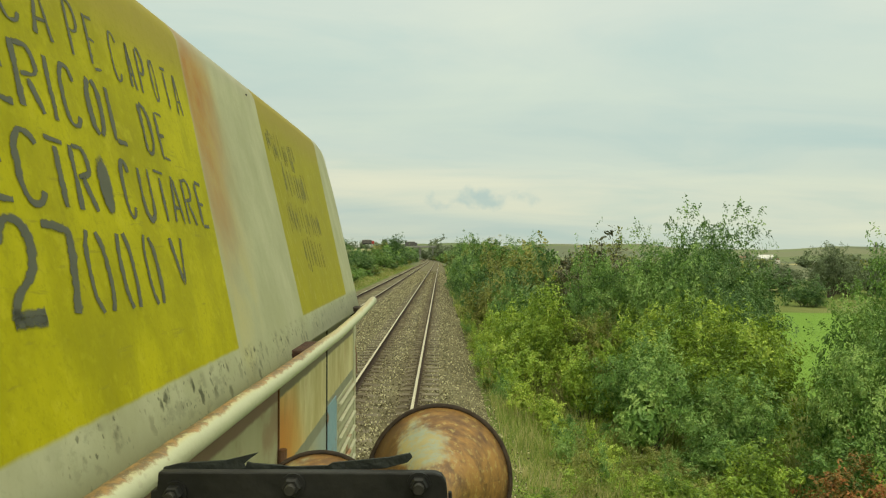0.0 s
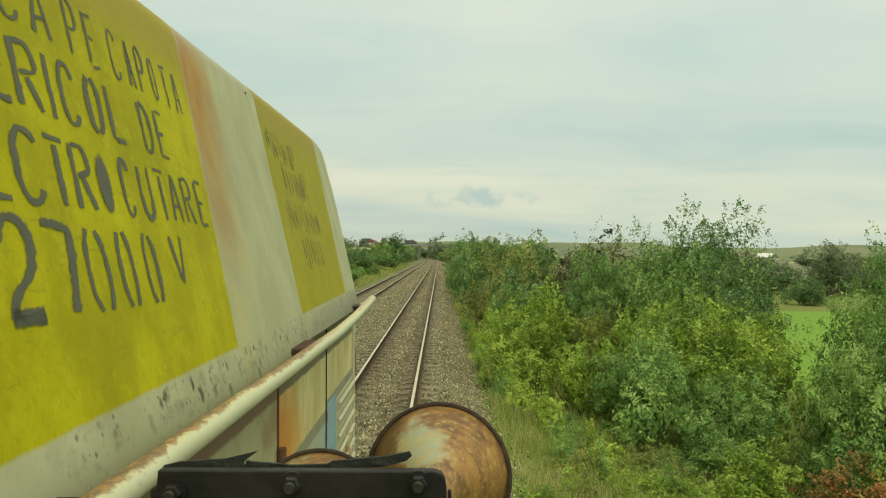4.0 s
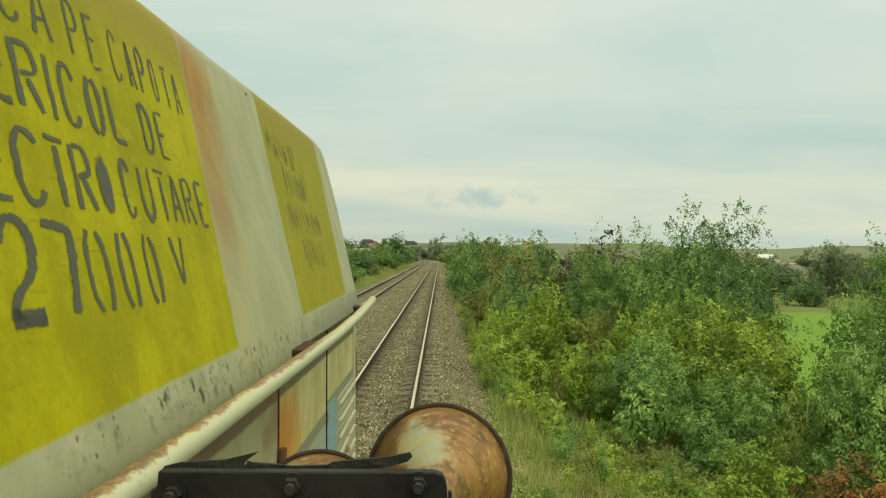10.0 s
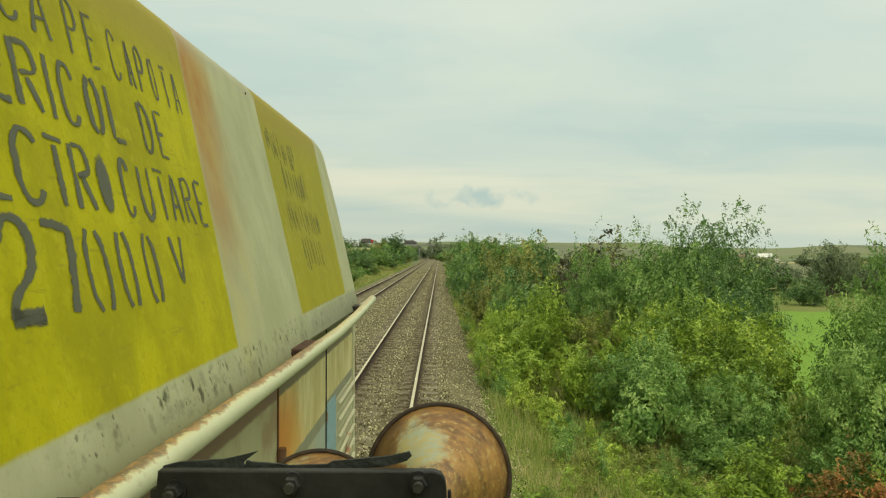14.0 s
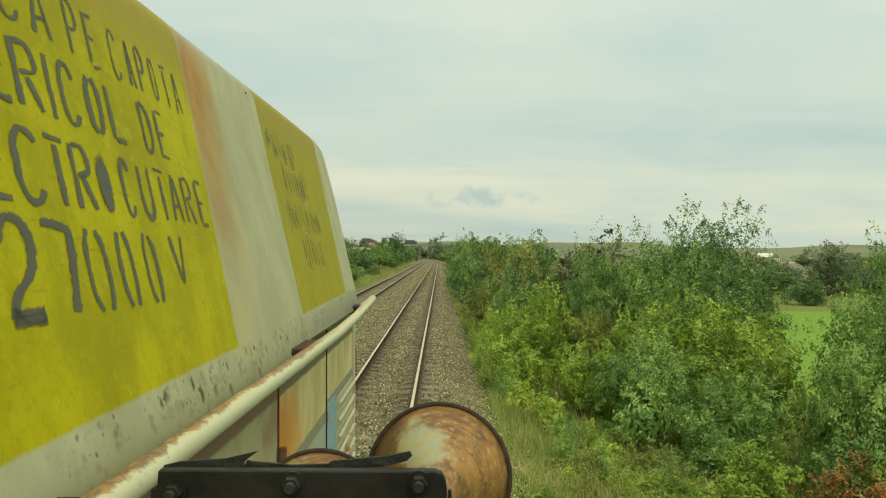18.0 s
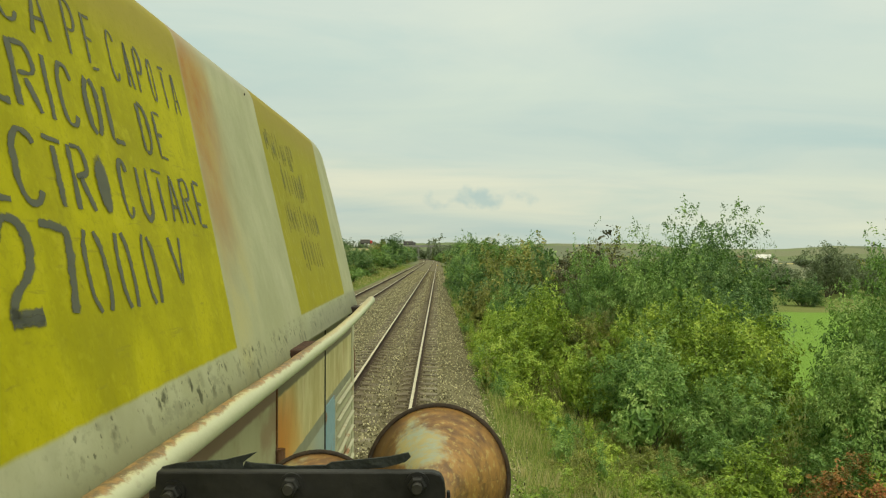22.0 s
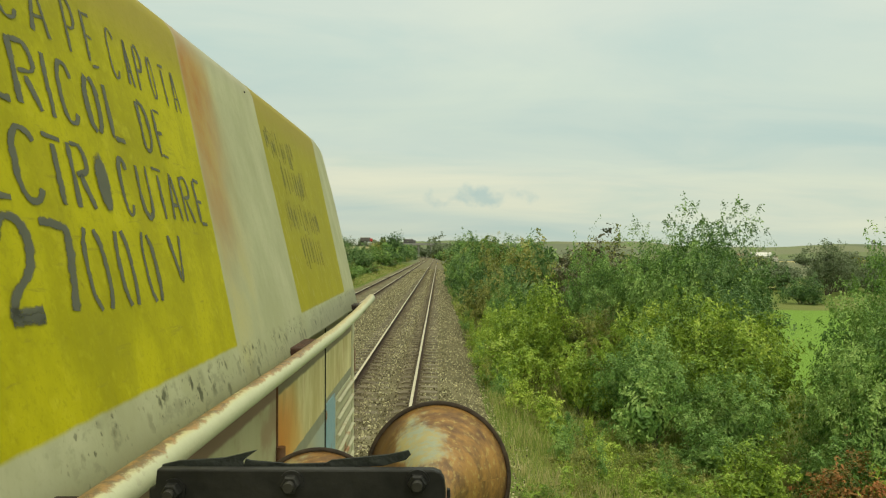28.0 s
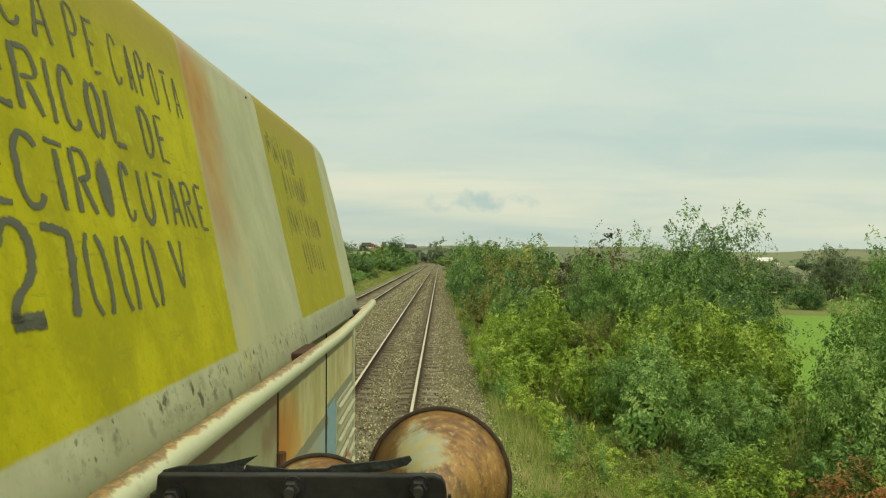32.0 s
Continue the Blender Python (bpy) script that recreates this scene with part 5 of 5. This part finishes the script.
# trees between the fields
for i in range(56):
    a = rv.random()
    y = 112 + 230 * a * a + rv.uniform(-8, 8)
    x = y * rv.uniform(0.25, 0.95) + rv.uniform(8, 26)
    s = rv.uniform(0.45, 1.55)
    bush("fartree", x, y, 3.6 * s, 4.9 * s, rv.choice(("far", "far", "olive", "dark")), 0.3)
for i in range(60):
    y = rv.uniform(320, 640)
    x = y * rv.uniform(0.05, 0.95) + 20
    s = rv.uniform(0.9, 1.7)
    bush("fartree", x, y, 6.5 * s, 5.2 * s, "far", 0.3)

bush("fartree", 1190.0, 1720.0, 7.0, 13.0, "far", 0.5)
# ---- far things ----


def bridge():
    b = thing("overpass", pose(-25, 600, 0.9, 0, 0, -3), "grey concrete road overpass with piers crossing the railway", "bridge")
    part("deck", boxed(-42, 34, -5, 5, 9.2, 10.2, bevel=0.1), GREYC, b, "concrete deck")
    for y in (-4.9, 4.7):
        part("parapet", boxed(-42, 34, y, y + 0.2, 10.2, 11.1), GREYC, b, "concrete parapet")
    for x in (-30, 6, 18, 30):
        for y in (-3, 3):
            part("pier", tube([(x, y, -3.0), (x, y, 9.2)], 0.6, 14), GREYC, b, "round concrete pier")
    return b


bridge()


def truck(x, y, z, turn, box_mat, cab_mat, label):
    t = thing("truck", pose(x, y, z, 0, 0, turn), label, "truck", "lorries on the road")
    crate = part("box", boxed(-6.2, 3.0, -1.25, 1.25, 1.0, 4.3, bevel=0.06), box_mat, t)
    part("roof", boxed(-6.15, 2.95, -1.2, 1.2, 4.302, 4.55, bevel=0.03), WHITEP, crate, "pale roof of the box")
    cab = part("cab", boxed(3.2, 5.2, -1.2, 1.2, 0.7, 3.4, bevel=0.15), cab_mat, t)
    part("windscreen", boxed(5.18, 5.22, -1.0, 1.0, 2.0, 3.1), GLASSD, cab)
    part("chassis", boxed(-6.2, 5.0, -0.5, 0.5, 0.6, 1.0), BLACK, t)
    for wx in (-5.0, -3.8, 4.2):
        for wy in (-1.1, 1.1):
            w = tube([(wx, wy - 0.14, 0.5), (wx, wy + 0.14, 0.5)], 0.5, 16)
            part("wheel", w, RUBBER, t)


truck(-27.0, 600.0, 11.4, -3, TRUCKG, TRUCKG, "grey box lorry on the overpass")
truck(-68.0, 601.0, land(-68, 601), -3, TRUCKG, REDP, "red-cabbed lorry on the road beyond the bushes")


def house(x, y, w, d, h, turn, label):
    t = thing("house", pose(x, y, land(x, y) - 0.4, 0, 0, turn), label, "house", "far houses")
    wall = part("wall", boxed(-w / 2, w / 2, -d / 2, d / 2, 0, h), HOUSEW, t)
    bm = bmesh.new()
    v = [bm.verts.new(p) for p in ((-w / 2 - 0.4, -d / 2 - 0.4, h), (w / 2 + 0.4, -d / 2 - 0.4, h), (w / 2 + 0.4, d / 2 + 0.4, h), (-w / 2 - 0.4, d / 2 + 0.4, h), (-w / 2 - 0.4, 0, h + d * 0.32), (w / 2 + 0.4, 0, h + d * 0.32))]
    for f in ((0, 1, 5, 4), (2, 3, 4, 5), (0, 4, 3), (1, 2, 5), (3, 2, 1, 0)):
        bm.faces.new([v[i] for i in f])
    part("roof", bm, ROOFT if w < 20 else HOUSEW, t)
    for i in range(int(w // 3)):
        xx = -w / 2 + 1.5 + i * 3
        part("window", boxed(xx - 0.5, xx + 0.5, -d / 2 - 0.05, -d / 2 + 0.05, h * 0.35, h * 0.75), GLASSD, wall)


house(286, 560, 20, 10, 5.5, 12, "long pale farm building among the far fields")
house(300, 572, 12, 9, 4.5, 30, "small pale house beyond the fields")
house(272, 566, 9, 8, 5, 8, "small pale house beyond the fields")
house(440, 540, 28, 12, 5, -10, "long pale shed among the far fields")


def lineside(x, y):
    z = land(x, y)
    t = thing("concrete_marker", pose(x, y, z, 0, 0, 20), "white slanted concrete line marker with slots on the verge", "marker")
    bm = bmesh.new()
    for a, b, c, d in (((-0.35, 0), (-0.23, 0), (-0.23, 1.12), (-0.35, 1.25)), ((0.13, 0), (0.25, 0), (0.25, 0.75), (0.13, 0.83)), ((-0.23, 0.95), (0.13, 0.68), (0.13, 0.83), (-0.23, 1.12)), ((-0.23, 0.4), (0.13, 0.3), (0.13, 0.45), (-0.23, 0.55))):
        f = bm.faces.new([bm.verts.new((p[0], 0, p[1])) for p in (a, b, c, d)])
        ext = bmesh.ops.extrude_face_region(bm, geom=[f])
        bmesh.ops.translate(bm, verts=[v for v in ext["geom"] if isinstance(v, bmesh.types.BMVert)], vec=(0, 0.1, 0))
    bmesh.ops.recalc_face_normals(bm, faces=bm.faces)
    part("slab", bm, WHITEP, t)


lineside(2.6, 124.0)
post = thing("kilometre_post", pose(2.4, 236.0, land(2.4, 236.0), 0, 8, 0), "leaning white lineside post", "post")
part("shaft", boxed(-0.06, 0.06, -0.06, 0.06, -0.1, 1.0, bevel=0.01), WHITEP, post)
part("head", boxed(-0.10, 0.16, -0.07, 0.07, 1.0, 1.2, bevel=0.01), WHITEP, post)
mark = thing("track_marker", pose(AXIS + 1.02, 185.0, 0.0), "small yellow marker box on a sleeper end", "marker")
part("case", boxed(-0.12, 0.12, -0.15, 0.15, -0.03, 0.16, bevel=0.02), YELLOWP, mark)

# ---- grass ----


def blades(name, count, seed, area, hi, wid, label):
    rng = np.random.default_rng(seed)
    (x0, x1), (y0, y1) = area
    u = rng.random(count)
    ys = y0 + (y1 - y0) * u ** 1.7
    xs = x0 + (x1 - x0) * rng.random(count)
    V, F = [], []
    for x, y in zip(xs.tolist(), ys.tolist()):
        k = noise.noise((x * 0.55, y * 0.55, 8.0))
        h = hi * (0.45 + 0.55 * random.random()) * max(0.45, 0.75 + 0.7 * k)
        t = random.uniform(0, 6.28)
        w = wid * (1 + abs(y) * 0.035)
        dx, dy = math.cos(t) * w, math.sin(t) * w
        lx, ly = random.gauss(0, 0.28) * h, random.gauss(0, 0.28) * h
        z = land(x, y) - 0.03
        i = len(V)
        V += [(x - dx, y - dy, z), (x + dx, y + dy, z), (x + dx * 0.7 + lx * 0.35, y + dy * 0.7 + ly * 0.35, z + h * 0.6), (x - dx * 0.7 + lx * 0.35, y - dy * 0.7 + ly * 0.35, z + h * 0.6), (x + lx, y + ly, z + h)]
        F += [(i, i + 1, i + 2, i + 3), (i + 3, i + 2, i + 4)]
    tagged(new(name, mesh_of(name, V, F, GRASS)), label, "grass", kind="stuff")


random.seed(3)
blades("verge_grass", 70000, 4, ((1.3, 9.5), (5.0, 42.0)), 0.55, 0.006, "tall green and straw-coloured grass on the verge")
blades("passed_grass", 14000, 12, ((1.4, 8.0), (-8.0, 5.2)), 0.5, 0.009, "tall green and straw-coloured grass on the verge")
blades("line_grass", 16000, 7, ((1.1, 2.7), (38.0, 130.0)), 0.6, 0.012, "tall grass along the edge of the stones")
blades("bank_grass", 24000, 5, ((-13.8, -9.0), (30.0, 175.0)), 0.6, 0.010, "rough grass and weeds beyond the second track")
blades("meadow_grass", 22000, 6, ((9.0, 17.0), (10.0, 60.0)), 0.35, 0.012, "low meadow grass below the bank")

# ---- sleepers and stones ----


def sleeper_mesh():
    bm = bmesh.new()
    prof = [(-1.3, 0.0), (-0.98, 0.012), (-0.5, 0.012), (-0.3, -0.025), (0.3, -0.025), (0.5, 0.012), (0.98, 0.012), (1.3, 0.0)]
    rows = []
    for x, z in prof:
        rows.append([bm.verts.new(p) for p in ((x, -0.145, -0.15), (x, -0.115, z), (x, 0.115, z), (x, 0.145, -0.15))])
    for a, b in zip(rows, rows[1:]):
        for i in range(3):
            bm.faces.new((a[i], b[i], b[i + 1], a[i + 1]))
    bm.faces.new(rows[0]); bm.faces.new(rows[-1][::-1])
    for s in (-0.7525, 0.7525):
        for o in (-0.11, 0.11):
            box(bm, s + o - 0.03, s + o + 0.03, -0.05, 0.05, 0.0, 0.05)
    bmesh.ops.recalc_face_normals(bm, faces=bm.faces)
    me = bpy.data.meshes.new("sleeper")
    bm.to_mesh(me); bm.free()
    me.materials.append(CONCRETE)
    return me


SLEEPER = sleeper_mesh()
for t, centre, n0, n1 in ((near_track, AXIS, -100, 130), (far_track, AXIS + SECOND, -100, 130)):
    for i in range(n0, n1):
        put("sleeper", SLEEPER, t, pose(centre + bend(i * 0.6), i * 0.6, -0.014, 0, 0, rv.uniform(-0.6, 0.6)))


def stones(name, count, seed, y0, span, power):
    rng = np.random.default_rng(seed)
    base = bmesh.new()
    bmesh.ops.create_cube(base, size=1.25)
    bv = np.array([v.co for v in base.verts])
    bf = np.array([[v.index for v in f.verts] for f in base.faces])
    base.free()
    # spread over the crib and the shoulder, thinning with distance
    ys = y0 + span * rng.random(count) ** power
    xs = rng.uniform(-4.6, 1.9, count)
    V, F = [], []
    for k in range(count):
        x, y = xs[k], ys[k]
        near = abs(((y + 0.3) % 0.6) - 0.3) < 0.11 and abs(x - AXIS) < 1.28
        if near and rng.random() < (0.0 if abs(x - AXIS) < 0.66 else 0.35):
            continue
        if abs(abs(x - AXIS) - 0.7525) < 0.1:
            continue
        if x > 1.3 and rng.random() < (x - 1.3) * 1.8:
            continue
        z = -0.02 if x < 0.25 else max(-0.05 - 0.54 * (x - 0.25), land(x, y))
        s = rng.uniform(0.010, 0.023) * (1 + abs(y) * 0.007)
        w = bv * (s * rng.uniform(0.65, 1.25, 3)) * rng.uniform(0.62, 1.15, (len(bv), 1))
        c, q = math.cos(k), math.sin(k)
        w = np.stack([w[:, 0] * c - w[:, 1] * q, w[:, 0] * q + w[:, 1] * c, w[:, 2]], 1) + (x, y, z + s * 0.25)
        F.append(bf + len(bv) * len(V)); V.append(w)
    tagged(new(name, mesh_of(name, np.concatenate(V).tolist(), np.concatenate(F).tolist(), STONE)), "loose grey-brown crushed stone between and beside the rails", "ballast", kind="stuff")


stones("ballast_stones", 74000, 8, 5.5, 120, 2.9)
stones("passed_ballast_stones", 14000, 9, -6.0, 11.5, 1.0)
